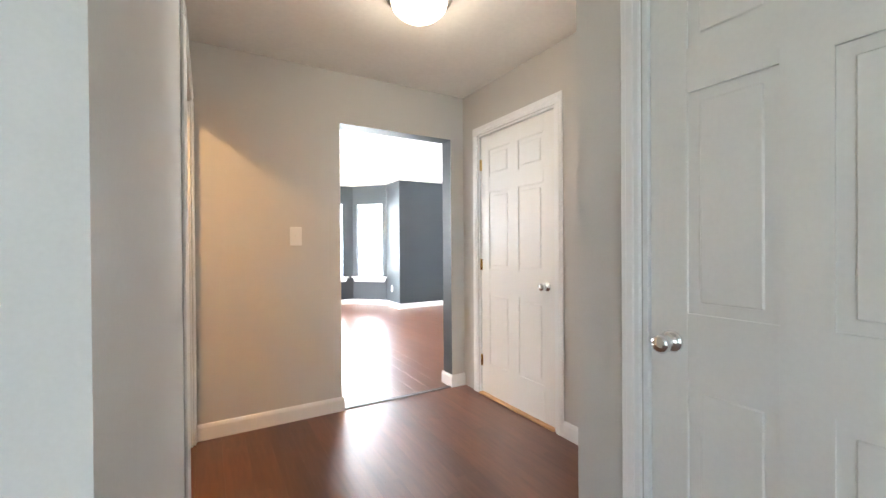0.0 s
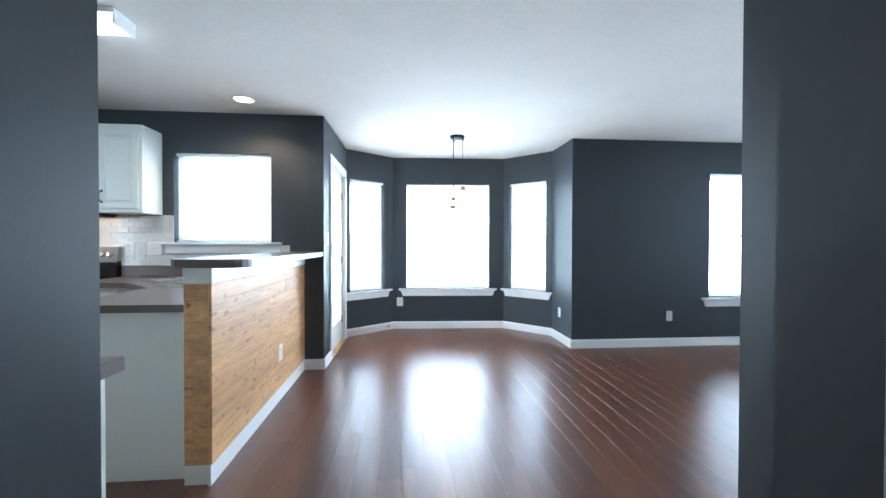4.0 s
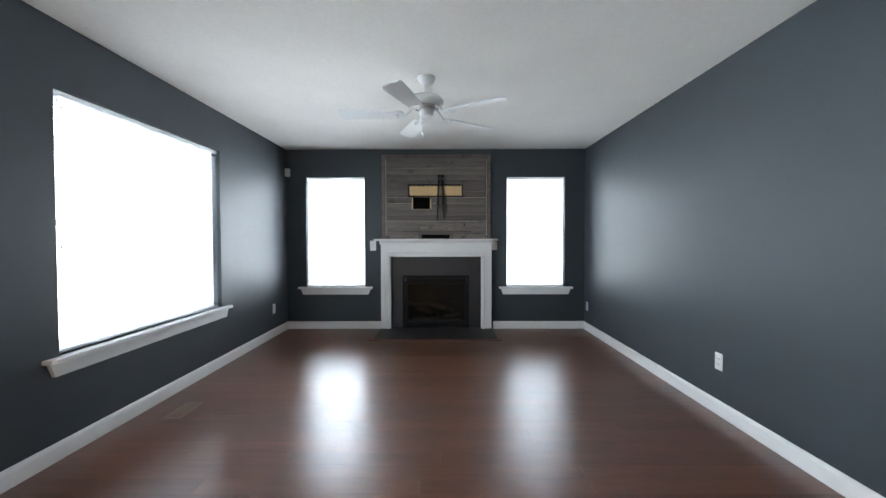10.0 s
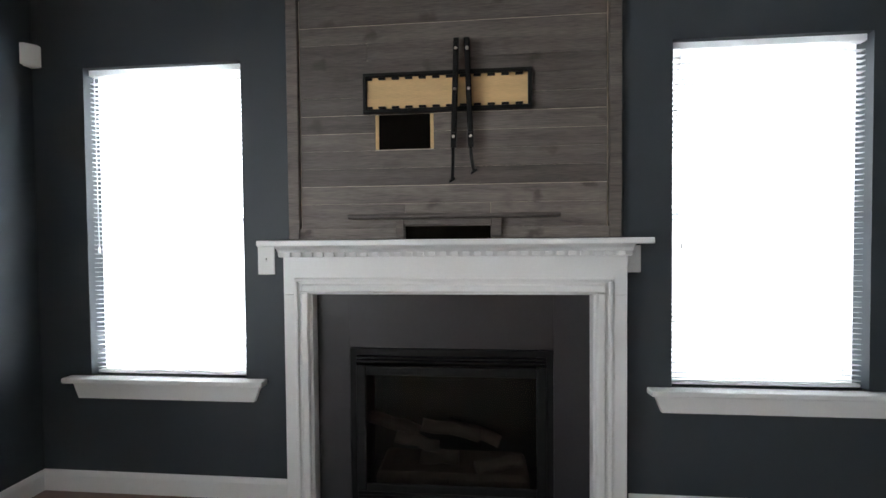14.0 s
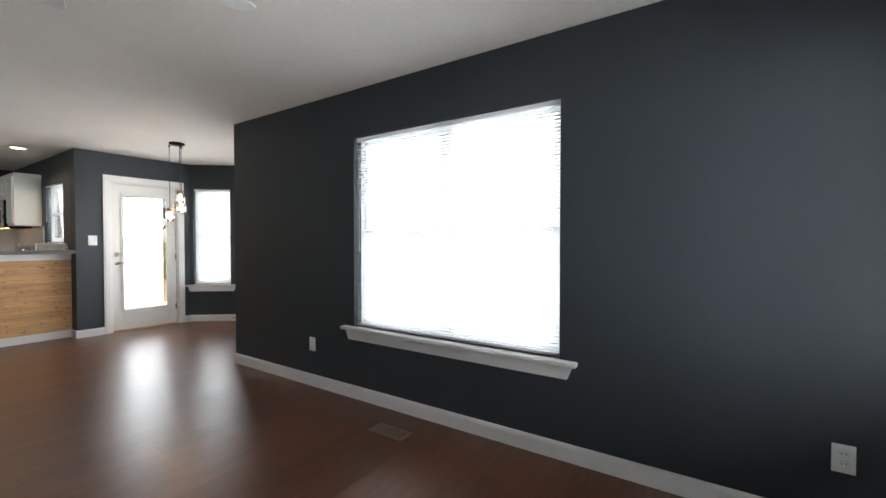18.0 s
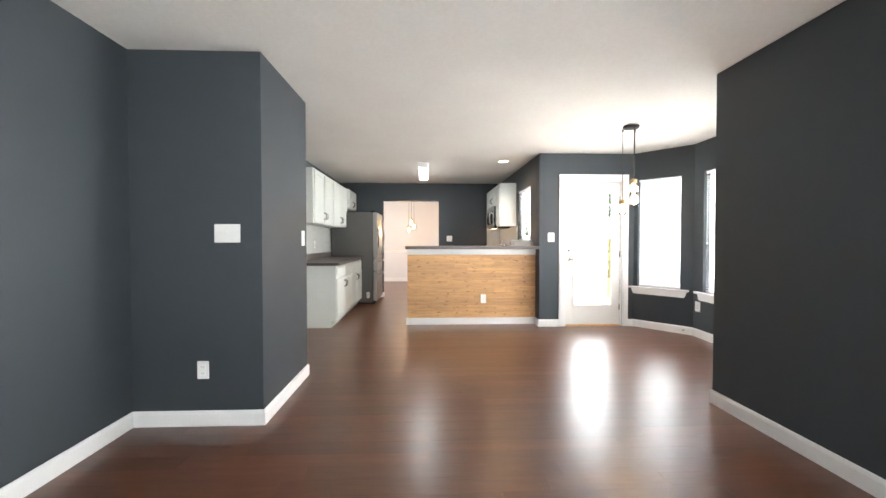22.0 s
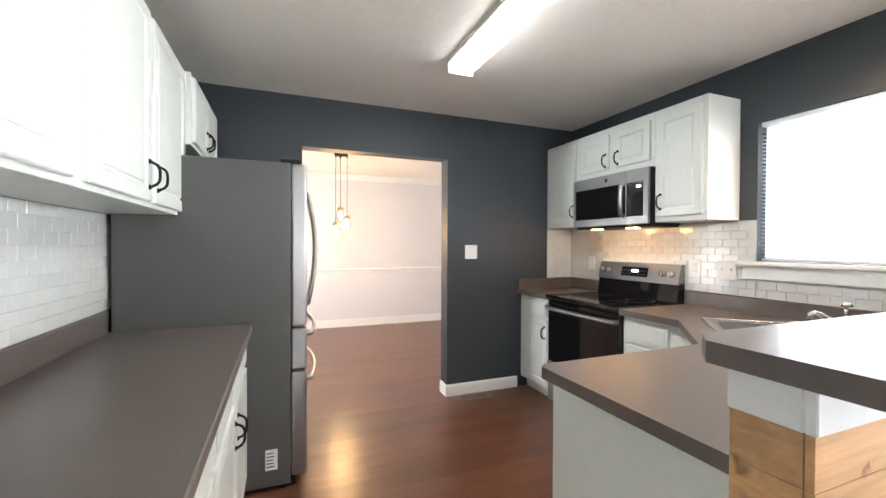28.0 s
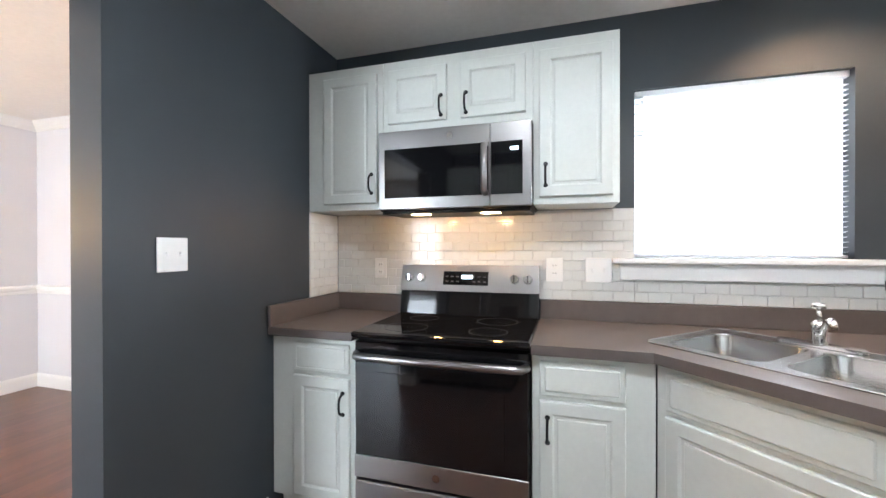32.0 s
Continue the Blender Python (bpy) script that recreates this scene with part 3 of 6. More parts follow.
def lining(p, q, s0, s1, z1, depth=T):
    m = frame_matrix(p, q, 0)
    ob = thing("door_frame", "white painted door lining", "door frame", kind="structure", m=m)
    for a, b, c, d in ((s0 + 0.001, s0 + 0.016, 0.001, z1 - 0.016), (s1 - 0.016, s1 - 0.001, 0.001, z1 - 0.016), (s0 + 0.001, s1 - 0.001, z1 - 0.016, z1 - 0.001)):
        bm = bmesh.new()
        box(bm, a, b, -depth, 0.001, c, d, 0.001)
        part("lining_board", bm, M_TRIM, ob)
    return ob


def knob(parent, x, y, z, side=1, material=None):
    bm = bmesh.new()
    n = len(bm.verts)
    lathe(bm, [(0.0, 0.0), (0.031, 0.0), (0.031, 0.004), (0.024, 0.008), (0.012, 0.012), (0.011, 0.030), (0.018, 0.036), (0.026, 0.046), (0.027, 0.056), (0.020, 0.066), (0.0, 0.069)], (0, 0, 0), 20)
    bmesh.ops.rotate(bm, verts=bm.verts, cent=(0, 0, 0), matrix=Matrix.Rotation(radians(-90 * side), 3, "X"))
    bmesh.ops.translate(bm, verts=bm.verts, vec=(x, y, z))
    return part("door_knob", bm, material or M_CHROME, parent, "polished round door knob")


def hinge(parent, x, y, z, material):
    bm = bmesh.new()
    cyl(bm, (x, y, z - 0.045), (x, y, z + 0.045), 0.007, seg=10)
    box(bm, x - 0.018, x + 0.018, y - 0.006, y - 0.003, z - 0.043, z + 0.043)
    return part("hinge", bm, material, parent)


def panel_door(name, m, w, h, label, rows, knob_x, knob_side, hinge_x, hinge_mat, arched=False, group=""):
    """A moulded panel door; local x across, front at y = 0 facing +y, z up. rows: (z0, z1) of the panel rows."""
    ob = thing(name, label, "door", m=m, group=group)
    t = 0.035
    st, mid = 0.105, 0.095
    cols = [(st, (w - mid) / 2), ((w + mid) / 2, w - st)]
    bm = bmesh.new()
    box(bm, 0, st, -t, 0, 0, h, 0.002)
    box(bm, w - st, w, -t, 0, 0, h, 0.002)
    box(bm, cols[0][1], cols[1][0], -t + 0.0005, -0.0005, 0, h)
    edges = [0.0] + [v for r in rows for v in r] + [h]
    for k in range(0, len(edges), 2):
        for a, b in cols:
            box(bm, a, b, -t + 0.0003, -0.0003, edges[k], edges[k + 1])
    leaf = part("leaf", bm, M_DOOR, ob)
    for i, (c, d) in enumerate(rows):
        for a, b in cols:
            bm = bmesh.new()
            box(bm, a, b, -t + 0.008, -0.007, c, d)
            top = d - 0.035
            if arched and i == len(rows) - 1:
                n = 12
                pts = [(a + 0.03, -0.008, c + 0.035), (b - 0.03, -0.008, c + 0.035)]
                rise = [0.5 - 0.5 * math.cos(math.pi * k / n) for k in range(n + 1)]
                inner = a if a > w / 2 else b
                xs = [b - 0.03 - (b - a - 0.06) * k / n for k in range(n + 1)]
                pts += [(x, -0.008, top - 0.045 + 0.045 * (rise[n - k] if a > w / 2 else rise[k]) ) for k, x in enumerate(xs)]
                extrude(bm, pts, (0, 0.006, 0))
            else:
                box(bm, a + 0.03, b - 0.03, -0.009, -0.002, c + 0.03, d - 0.03, 0.004)
            part("panel", bm, M_DOOR, leaf)
    knob(ob, knob_x, 0.0, 0.895, knob_side)
    for z in (0.25, h / 2, h - 0.22):
        hinge(ob, hinge_x, 0.004, z, hinge_mat)
    return ob


SIX = [(0.24, 0.80), (0.98, 1.58), (1.70, 1.91)]
FOUR = [(0.24, 0.80), (0.98, 1.91)]

# white door to the garage side of the hall (faces west)
casing((XH1, YH1), (XH1, YHALL), 2.24 - YH1, 3.075 - YH1, 2.07)
lining((XH1, YH1), (XH1, YHALL), 2.24 - YH1, 3.075 - YH1, 2.07)
panel_door("door_1", frame_matrix((XH1, 2.258), (XH1, 3.057), 0) @ pose(0, -0.012, 0.018), 0.799, 2.030,
           "white six-panel hall door, closed, with brass hinges", SIX, 0.072, 1, 0.802, M_BRASS)
bm = bmesh.new()
box(bm, XH1 - 0.02, XH1 + 0.10, 2.257, 3.058, 0.002, 0.016, 0.004)
solid("threshold_1", bm, M_PINE, "worn reddish wooden door threshold", "threshold", kind="structure")
# closet door of the corridor (faces west)
casing((XH2, -1.0), (XH2, YH1), 1.40, 2.15, 2.05)
lining((XH2, -1.0), (XH2, YH1), 1.40, 2.15, 2.05)
panel_door("door_2", frame_matrix((XH2, 0.418), (XH2, 1.132), 0) @ pose(0, -0.012, 0.012), 0.714, 2.018,
           "white six-panel corridor door, closed, with a chrome knob", SIX, 0.652, 1, -0.004, M_BRASS)
# small side room: open door, hinged at the far jamb
casing((XH0, YHALL), (XH0, YH0), YHALL - 3.232, YHALL - 2.275, 2.06)
lining((XH0, YHALL), (XH0, YH0), YHALL - 3.232, YHALL - 2.275, 2.06)
panel_door("door_3", pose(XH0 - T + 0.012, 3.196, 0.012, 0, 0, 184), 0.80, 2.018,
           "white arched-panel door standing open into the side room", FOUR, 0.74, 1, 0.0, M_BRONZE, arched=True)
# closet door in the dark side wall (faces west)
casing((JX0, YK), (JX0, JY), 3.56 - YK, 3.945 - YK, 2.05)
bm = bmesh.new()
box(bm, JX0 - 0.008, JX0 - 0.001, 3.56, 3.945, 0.005, 2.05, 0.002)
solid("closet_door", bm, M_DOOR, "narrow white flush closet door, closed", "door")


# ---- garden door ----
def garden_door():
    p, q = C1, C0
    s0, s1 = C1[1] - 8.045, C1[1] - 7.225
    casing(p, q, s0, s1, 2.06, w=0.085)
    lining(p, q, s0, s1, 2.06)
    m = frame_matrix(p, q, s0 + 0.018) @ pose(0, -0.03, 0.02)
    w, h, t = s1 - s0 - 0.036, 2.018, 0.045
    ob = thing("door_4", "white full-glass garden door, closed, with a satin lever", "door", m=m)
    a, b, c, d = 0.11, w - 0.11, 0.26, h - 0.14
    bm = bmesh.new()
    box(bm, 0, a, -t, 0, 0, h, 0.003)
    box(bm, b, w, -t, 0, 0, h, 0.003)
    box(bm, a, b, -t + 0.0004, -0.0004, 0, c)
    box(bm, a, b, -t + 0.0004, -0.0004, d, h)
    leaf = part("leaf", bm, M_DOOR, ob)
    bm = bmesh.new()
    for x0, x1, z0, z1 in ((a - 0.012, a + 0.022, c - 0.012, d + 0.012), (b - 0.022, b + 0.012, c - 0.012, d + 0.012), (a + 0.022, b - 0.022, c - 0.012, c + 0.022), (a + 0.022, b - 0.022, d - 0.022, d + 0.012)):
        box(bm, x0, x1, 0.0, 0.014, z0, z1, 0.004)
    part("glazing_bead", bm, M_DOOR, leaf)
    bm = bmesh.new()
    box(bm, a, b, -0.026, -0.020, c, d)
    g = part("glass_pane", bm, M_GLASS, leaf)
    g.visible_shadow = False
    bm = bmesh.new()
    for z in (0.93, 1.05):
        cyl(bm, (w - 0.05, 0.0, z), (w - 0.05, 0.012, z), 0.027, seg=20)
    tube(bm, [(w - 0.05, 0.012, 0.93), (w - 0.05, 0.045, 0.93), (w - 0.08, 0.05, 0.93), (w - 0.15, 0.048, 0.928)], 0.008)
    box(bm, w - 0.055, w - 0.045, 0.012, 0.028, 1.035, 1.065, 0.002)
    part("lever_handle", bm, M_NICKEL, ob, "satin nickel lever and deadbolt turn")
    for z in (0.25, 1.0, 1.78):
        hinge(ob, -0.004, 0.004, z, M_NICKEL)
    bm = bmesh.new()
    box(bm, 0.0, w, -0.09, 0.05, -0.018, -0.003, 0.003)
    part("threshold", bm, M_PINE, ob, "reddish wooden threshold")


garden_door()

# ---- skirting ----
baseboard((XE, YS), (XE, 4.60))
baseboard((XE, 6.13), (XE, YN))
baseboard((XE, YN), BC, 0.014)
baseboard((BC[0], YN), C4, -0.014, 0.006)
baseboard(C4, C3, 0.0, 0.0)
baseboard(C3, C2)
baseboard(C2, C1)
baseboard(C1, (C0[0] + 0.02, 8.13))
baseboard((C0[0] + 0.006, 7.14), C0, 0, -0.014)
baseboard(C0, (1.032, C0[1]))
baseboard((OH0, YK), (OH0, YHALL), -0.014, -0.014)
baseboard((XW, YK), (OH0, YK), XW * -1 + 1.245)
baseboard((OH1, YHALL), (OH1, YK), -0.014, -0.014)
baseboard((OH1, YK), (JX0, YK))
baseboard((JX0, 4.007), (JX0, JY), 0, -0.014)
baseboard((JX0, JY), (JX1, JY), 0, -0.014)
baseboard((JX1, JY), (JX1, YS))
baseboard((JX1, YS), (XE, YS), 0.014, 0.014)
baseboard((XW, YKN), (XW, OW1), 0.62, -0.014)
baseboard((XW, OW1 + 0.002), (XW - T, OW1 + 0.002))
baseboard((XW, OW0), (XW, YK))
baseboard((XW - T, OW0 - 0.002), (XW, OW0 - 0.002), 0.0, 0.0)
# hall
baseboard((OH0, YHALL), (XH0, YHALL), 0.0, 0.02, name="baseboard")
baseboard((XH1, YHALL), (OH1, YHALL))
baseboard((XH1, YH1), (XH1, 2.177), 0.014)
baseboard((XH2, YH1), (XH1, YH1))
baseboard((XH2, 1.213), (XH2, YH1), 0, -0.014)
baseboard((XH0, 2.297), (XH0, YH0), 0, -0.014)
baseboard((XH0, YH0), (-1.8, YH0))
# dining room trim
baseboard((XW - T, YD1), (XD, YD1), 0, 0, 0.12)
baseboard((XD, YD1), (XD, YD0), 0.014, 0, 0.12)


def moulding(p, q, prof, name, label, cut0=0.0, cut1=0.0):
    p, u, n, L = along(p, q)
    bm = bmesh.new()
    extrude(bm, [p + u * cut0 + n * (d + 0.0005) + Vector((0, 0, z)) for d, z in prof], u * (L - cut0 - cut1))
    return solid(name, bm, M_TRIM, label, "moulding", kind="structure")


RAIL = [(0, 0.86), (0.012, 0.865), (0.014, 0.89), (0.024, 0.905), (0.026, 0.925), (0.012, 0.935), (0, 0.94)]
CROWN = [(0, H - 0.085), (0.012, H - 0.08), (0.03, H - 0.05), (0.055, H - 0.025), (0.07, H - 0.003), (0, H - 0.003)]
for a, b in (((XW - T, YD1), (XD, YD1)), ((XD, YD1), (XD, YD0))):
    moulding(a, b, RAIL, "chair_rail", "white moulded chair rail")
    moulding(a, b, CROWN, "crown_moulding", "white crown moulding")
moulding((XW - T, OW0), (XW - T, YD0), CROWN, "crown_moulding", "white crown moulding")
# metal strip where the hall boards meet the room boards
bm = bmesh.new()
extrude(bm, [(OH0 + 0.002, YHALL - 0.01, 0.001), (OH0 + 0.002, YHALL + 0.035, 0.001), (OH0 + 0.002, YHALL + 0.028, 0.006), (OH0 + 0.002, YHALL - 0.003, 0.006)], (OH1 - OH0 - 0.004, 0, 0))
solid("threshold_2", bm, M_BARN_DARK, "thin dark transition strip in the hall opening", "threshold", kind="structure")


# ---- fireplace ----
def fireplace():
    yc = 5.376
    x = XE
    fp = thing("fireplace", "white wooden mantelpiece round a dark slate gas fireplace", "fireplace", (x - 0.1, yc, 0))

    def P(name, boxes, material, label="", parent=None):
        bm = bmesh.new()
        for b in boxes:
            box(bm, *b)
        return part(name, bm, material, parent or fp, label)

    o0, o1 = 4.632, 6.122        # outer edges of the surround
    i0, i1 = 4.772, 5.990        # inner edges
    zt = 0.985
    for a, b, nm in ((o0, i0, 1), (i1, o1, 2)):
        P("pilaster", [(x - 0.075, x - 0.001, a, b, 0.002, zt, 0.003)], M_TRIM)
        inner = i0 if nm == 1 else i1
        sg = -1 if nm == 1 else 1
        P("pilaster_moulding", [(x - 0.092, x - 0.075, min(inner + sg * 0.012, inner + sg * 0.048), max(inner + sg * 0.012, inner + sg * 0.048), 0.002, zt + 0.0096, 0.006),
                                (x - 0.086, x - 0.075, min(inner + sg * 0.062, inner + sg * 0.080), max(inner + sg * 0.062, inner + sg * 0.080), 0.002, zt + 0.0576, 0.004)], M_TRIM)
    P("frieze", [(x - 0.075, x - 0.001, o0, o1, zt, 1.165, 0.002)], M_TRIM)
    P("frieze_moulding", [(x - 0.092, x - 0.0752, i0 - 0.048, i1 + 0.048, zt + 0.010, zt + 0.046, 0.006),
                          (x - 0.086, x - 0.0752, i0 - 0.080, i1 + 0.080, zt + 0.058, zt + 0.074, 0.004)], M_TRIM)
    bm = bmesh.new()
    extrude(bm, [(x - 0.0755, o0 - 0.012, 1.150), (x - 0.095, o0 - 0.012, 1.152), (x - 0.100, o0 - 0.012, 1.172), (x - 0.112, o0 - 0.012, 1.186), (x - 0.136, o0 - 0.012, 1.200), (x - 0.0755, o0 - 0.012, 1.200)], (0, o1 - o0 + 0.024, 0))
    part("cornice", bm, M_TRIM, fp)
    bm = bmesh.new()
    box(bm, x - 0.155, x - 0.001, 4.553, 6.204, 1.200, 1.226, 0.006, 2)
    part("mantel_shelf", bm, M_TRIM, fp)
    n = 30
    for k in range(n):
        y = o0 + 0.012 + (o1 - o0 - 0.024) * (k + 0.5) / n
        bm = bmesh.new()
        box(bm, x - 0.112, x - 0.095, y - 0.014, y + 0.014, 1.153, 1.172, 0.001)
        part("dentil", bm, M_TRIM, fp)
    for b in ((x - 0.022, x - 0.001, i0, 4.925, 0.002, zt - 0.001, 0.001), (x - 0.022, x - 0.001, 5.840, i1, 0.002, zt - 0.001, 0.001), (x - 0.022, x - 0.001, 4.925, 5.840, 0.735, zt - 0.001, 0.001)):
        P("slate_slab", [b], M_SLATE, "dark slate surround slab")
    fb = P("firebox", [(x - 0.020, x + 0.30, 4.926, 4.955, 0.01, 0.73), (x - 0.020, x + 0.30, 5.81, 5.839, 0.01, 0.73), (x - 0.020, x + 0.30, 4.955, 5.81, 0.70, 0.73), (x - 0.020, x + 0.30, 4.955, 5.81, 0.01, 0.035), (x + 0.30, x + 0.32, 4.926, 5.839, 0.01, 0.73)], M_BLACK, "black metal gas firebox")
    P("firebox_frame", [(x - 0.032, x - 0.020, 4.955, 5.000, 0.075, 0.655, 0.004), (x - 0.032, x - 0.020, 5.765, 5.81, 0.075, 0.655, 0.004), (x - 0.032, x - 0.020, 5.0, 5.765, 0.610, 0.655, 0.004), (x - 0.032, x - 0.020, 5.0, 5.765, 0.075, 0.115, 0.004)], M_BLACK, "black frame", fb)
    for zz in (0.668, 0.685, 0.045, 0.060):
        P("louvre", [(x - 0.030, x - 0.012, 4.957, 5.808, zz, zz + 0.010, 0.002)], M_BLACK, "", fb)
    bm = bmesh.new()
    box(bm, x - 0.024, x - 0.021, 5.0, 5.765, 0.115, 0.610)
    g = part("fire_glass", bm, M_FIREGLASS, fb)
    g.visible_shadow = False
    rng = random.Random(4)
    for k in range(6):
        bm = bmesh.new()
        y0 = 5.10 + 0.10 * k
        a = Vector((x + 0.08 + rng.uniform(0, 0.12), y0 - 0.05, 0.17 + 0.05 * (k % 3)))
        b = a + Vector((rng.uniform(-0.05, 0.05), rng.uniform(0.18, 0.28), rng.uniform(-0.03, 0.08)))
        pts = [a.lerp(b, t / 4) + Vector((rng.uniform(-0.008, 0.008), 0, rng.uniform(-0.01, 0.01))) for t in range(5)]
        tube(bm, pts, rng.uniform(0.028, 0.042), 10)
        part("log", bm, M_LOG, fb, "brown ceramic log")
    bm = bmesh.new()
    box(bm, x + 0.03, x + 0.28, 5.02, 5.74, 0.036, 0.13, 0.02)
    part("ember_bed", bm, M_LOG, fb, "grey-brown ember bed")
    bm = bmesh.new()
    box(bm, x - 0.66, x - 0.001, 4.62, 6.13, 0.003, 0.016, 0.003)
    hearth = thing("hearth", "dark slate hearth slab with a thin wooden edging on the floor", "hearth", (x - 0.35, yc, 0))
    part("slab", bm, M_SLATE, hearth)
    bm = bmesh.new()
    box(bm, x - 0.70, x - 0.661, 4.58, 6.17, 0.002, 0.017, 0.004)
    part("edging", bm, M_PLANK, hearth, "brown wooden edging")


fireplace()


# ---- boarded panel above the mantel, television bracket ----
def over_mantel():
    x = XE - 0.001
    z0, z1, y0, y1 = 1.228, 2.362, 4.640, 6.112
    pn = thing("plank_panel", "grey stained plank panel in a raised wooden frame above the mantel", "wall panel", (x, 5.376, z0))
    holes = [(5.445, 5.706, 1.630, 1.782), (5.196, 5.576, 1.230, 1.284)]
    bm = bmesh.new()
    box(bm, x - 0.014, x - 0.001, y0 + 0.02, y1 - 0.02, z0 + 0.02, z1 - 0.02)
    part("backing", bm, M_SEAM, pn, "pale unstained wood in the seams")
    # flat black plates stand in for the shade of deeper holes
    for k, (h0, h1, g0, g1) in enumerate(holes):
        bm = bmesh.new()
        box(bm, x - 0.0150, x - 0.0141, h0 - 0.003, h1 + 0.003, g0 - 0.003, g1 + 0.003)
        part("cavity", bm, M_VOID, pn, "flat black plate painted as the shade inside the cutout")
    rng = random.Random(9)
    zs = [z1 - 0.05, z1 - 0.180]
    while zs[-1] > z0 + 0.09:
        zs.append(zs[-1] - 0.0795)
    zs[-1] = z0 + 0.05
    zs.reverse()
    for z in zs[1:-1]:
        ends = [y0 + 0.058]
        for h0, h1, g0, g1 in sorted(holes):
            if g0 - 0.004 < z < g1 + 0.004:
                ends += [h0 - 0.002, h1 + 0.002]
        ends.append(y1 - 0.058)
        for a, b in zip(ends[::2], ends[1::2]):
            bm = bmesh.new()
            box(bm, x - 0.0205, x - 0.0152, a, b, z - 0.003, z + 0.003)
            part("seam_tongue", bm, M_SEAM, pn, "pale unstained tongue in a seam")
    for c, d in zip(zs, zs[1:]):
        cuts = [y0 + 0.058]
        while cuts[-1] < y1 - 0.059:
            step = rng.uniform(0.8, 2.8)
            nx = cuts[-1] + step
            cuts.append(y1 - 0.058 if nx > y1 - 0.35 else nx)
        for a, b in zip(cuts, cuts[1:]):
            spans = [(a, b, c, d)]
            for h0, h1, g0, g1 in holes:
                out = []
                for s in spans:
                    if s[0] < h1 and s[1] > h0 and s[2] < g1 - 0.004 and s[3] > g0 + 0.004:
                        if s[0] < h0:
                            out.append((s[0], h0, s[2], s[3]))
                        if s[1] > h1:
                            out.append((h1, s[1], s[2], s[3]))
                        if s[2] < g0:
                            out.append((max(s[0], h0), min(s[1], h1), s[2], g0))
                        if s[3] > g1:
                            out.append((max(s[0], h0), min(s[1], h1), g1, s[3]))
                    else:
                        out.append(s)
                spans = out
            for s in spans:
                if s[1] - s[0] < 0.01 or s[3] - s[2] < 0.008:
                    continue
                bm = bmesh.new()
                dx = rng.uniform(0.0, 0.003)
                box(bm, x - 0.022 - dx, x - 0.0145, s[0] + 0.0008, s[1] - 0.0008, s[2] + rng.choice((0.0003, 0.0006, 0.0010, 0.0016)), s[3] - rng.choice((0.0003, 0.0006, 0.0010, 0.0016)), 0.0008)
                part("plank", bm, M_BARN, pn)
    for a, b, c, d in ((y0, y0 + 0.052, z0, z1), (y1 - 0.052, y1, z0, z1), (y0 + 0.052, y1 - 0.052, z1 - 0.052, z1), (y0 + 0.052, y1 - 0.052, z0, z0 + 0.052)):
        if c == z0 and d < z0 + 0.06:
            for e, f in ((a, 5.196), (5.576, b)):
                bm = bmesh.new()
                box(bm, x - 0.034, x - 0.005, e, f, c, d - 0.002, 0.002)
                part("frame_board", bm, M_BARN, pn)
            continue
        bm = bmesh.new()
        box(bm, x - 0.036, x - 0.005, a, b, c, d, 0.003)
        part("frame_board", bm, M_BARN, pn, "grey stained frame board")
    for h0, h1, g0, g1 in holes[:1]:
        bm = bmesh.new()
        box(bm, x - 0.024, x - 0.003, h0, h0 + 0.014, g0, g1)
        box(bm, x - 0.024, x - 0.003, h1 - 0.014, h1, g0, g1)
        part("cutout_edge", bm, M_WOODRAW, pn, "raw sawn edge of the cable cutout")
    bm = bmesh.new()
    box(bm, x - 0.085, x - 0.024, 4.905, 5.822, 1.318, 1.336, 0.004)
    part("ledge", bm, M_BARN, pn, "thin grey wooden ledge")
    bm = bmesh.new()
    box(bm, x - 0.060, x - 0.024, 5.576, 5.612, 1.235, 1.317, 0.003)
    box(bm, x - 0.060, x - 0.024, 5.150, 5.196, 1.235, 1.317, 0.003)
    box(bm, x - 0.060, x - 0.024, 5.196, 5.576, 1.288, 1.317, 0.003)
    part("niche_frame", bm, M_BARN, pn)

    tv = thing("television_bracket", "black metal television wall bracket with two hanging arms and straps", "wall bracket", (x - 0.03, 5.39, 1.78))
    xx = x - 0.030
    bm = bmesh.new()
    for a, b, c, d in ((5.018, 5.756, 1.785, 1.802), (5.018, 5.756, 1.944, 1.960), (5.018, 5.034, 1.802, 1.944), (5.740, 5.756, 1.802, 1.944)):
        box(bm, xx - 0.018, xx, a, b, c, d, 0.002)
    part("rail", bm, M_BLACK, tv)
    bm = bmesh.new()
    box(bm, xx - 0.003, xx + 0.004, 5.034, 5.740, 1.802, 1.944)
    part("backing_board", bm, M_WOODRAW, tv, "raw plywood board behind the bracket")
    for zz in (1.806, 1.932):
        for k in range(12):
            y = 5.055 + k * 0.06
            bm = bmesh.new()
            box(bm, xx - 0.016, xx - 0.003, y, y + 0.032, zz, zz + 0.008, 0.001)
            part("slot_tab", bm, M_BLACK, tv)
    for y, low, top, foot in ((5.352, 1.60, -0.013, 0.003), (5.303, 1.60, -0.008, -0.023)):
        bm = bmesh.new()
        box(bm, xx - 0.046, xx - 0.019, y - 0.012, y + 0.012, low + 0.02, 2.085, 0.003)
        box(bm, xx - 0.060, xx - 0.046, y - 0.008, y + 0.008, low + 0.08, 2.06, 0.002)
        for v in bm.verts:
            v.co.y += top + (foot - top) * (2.085 - v.co.z) / 0.465
        arm = part("arm", bm, M_BLACK, tv)
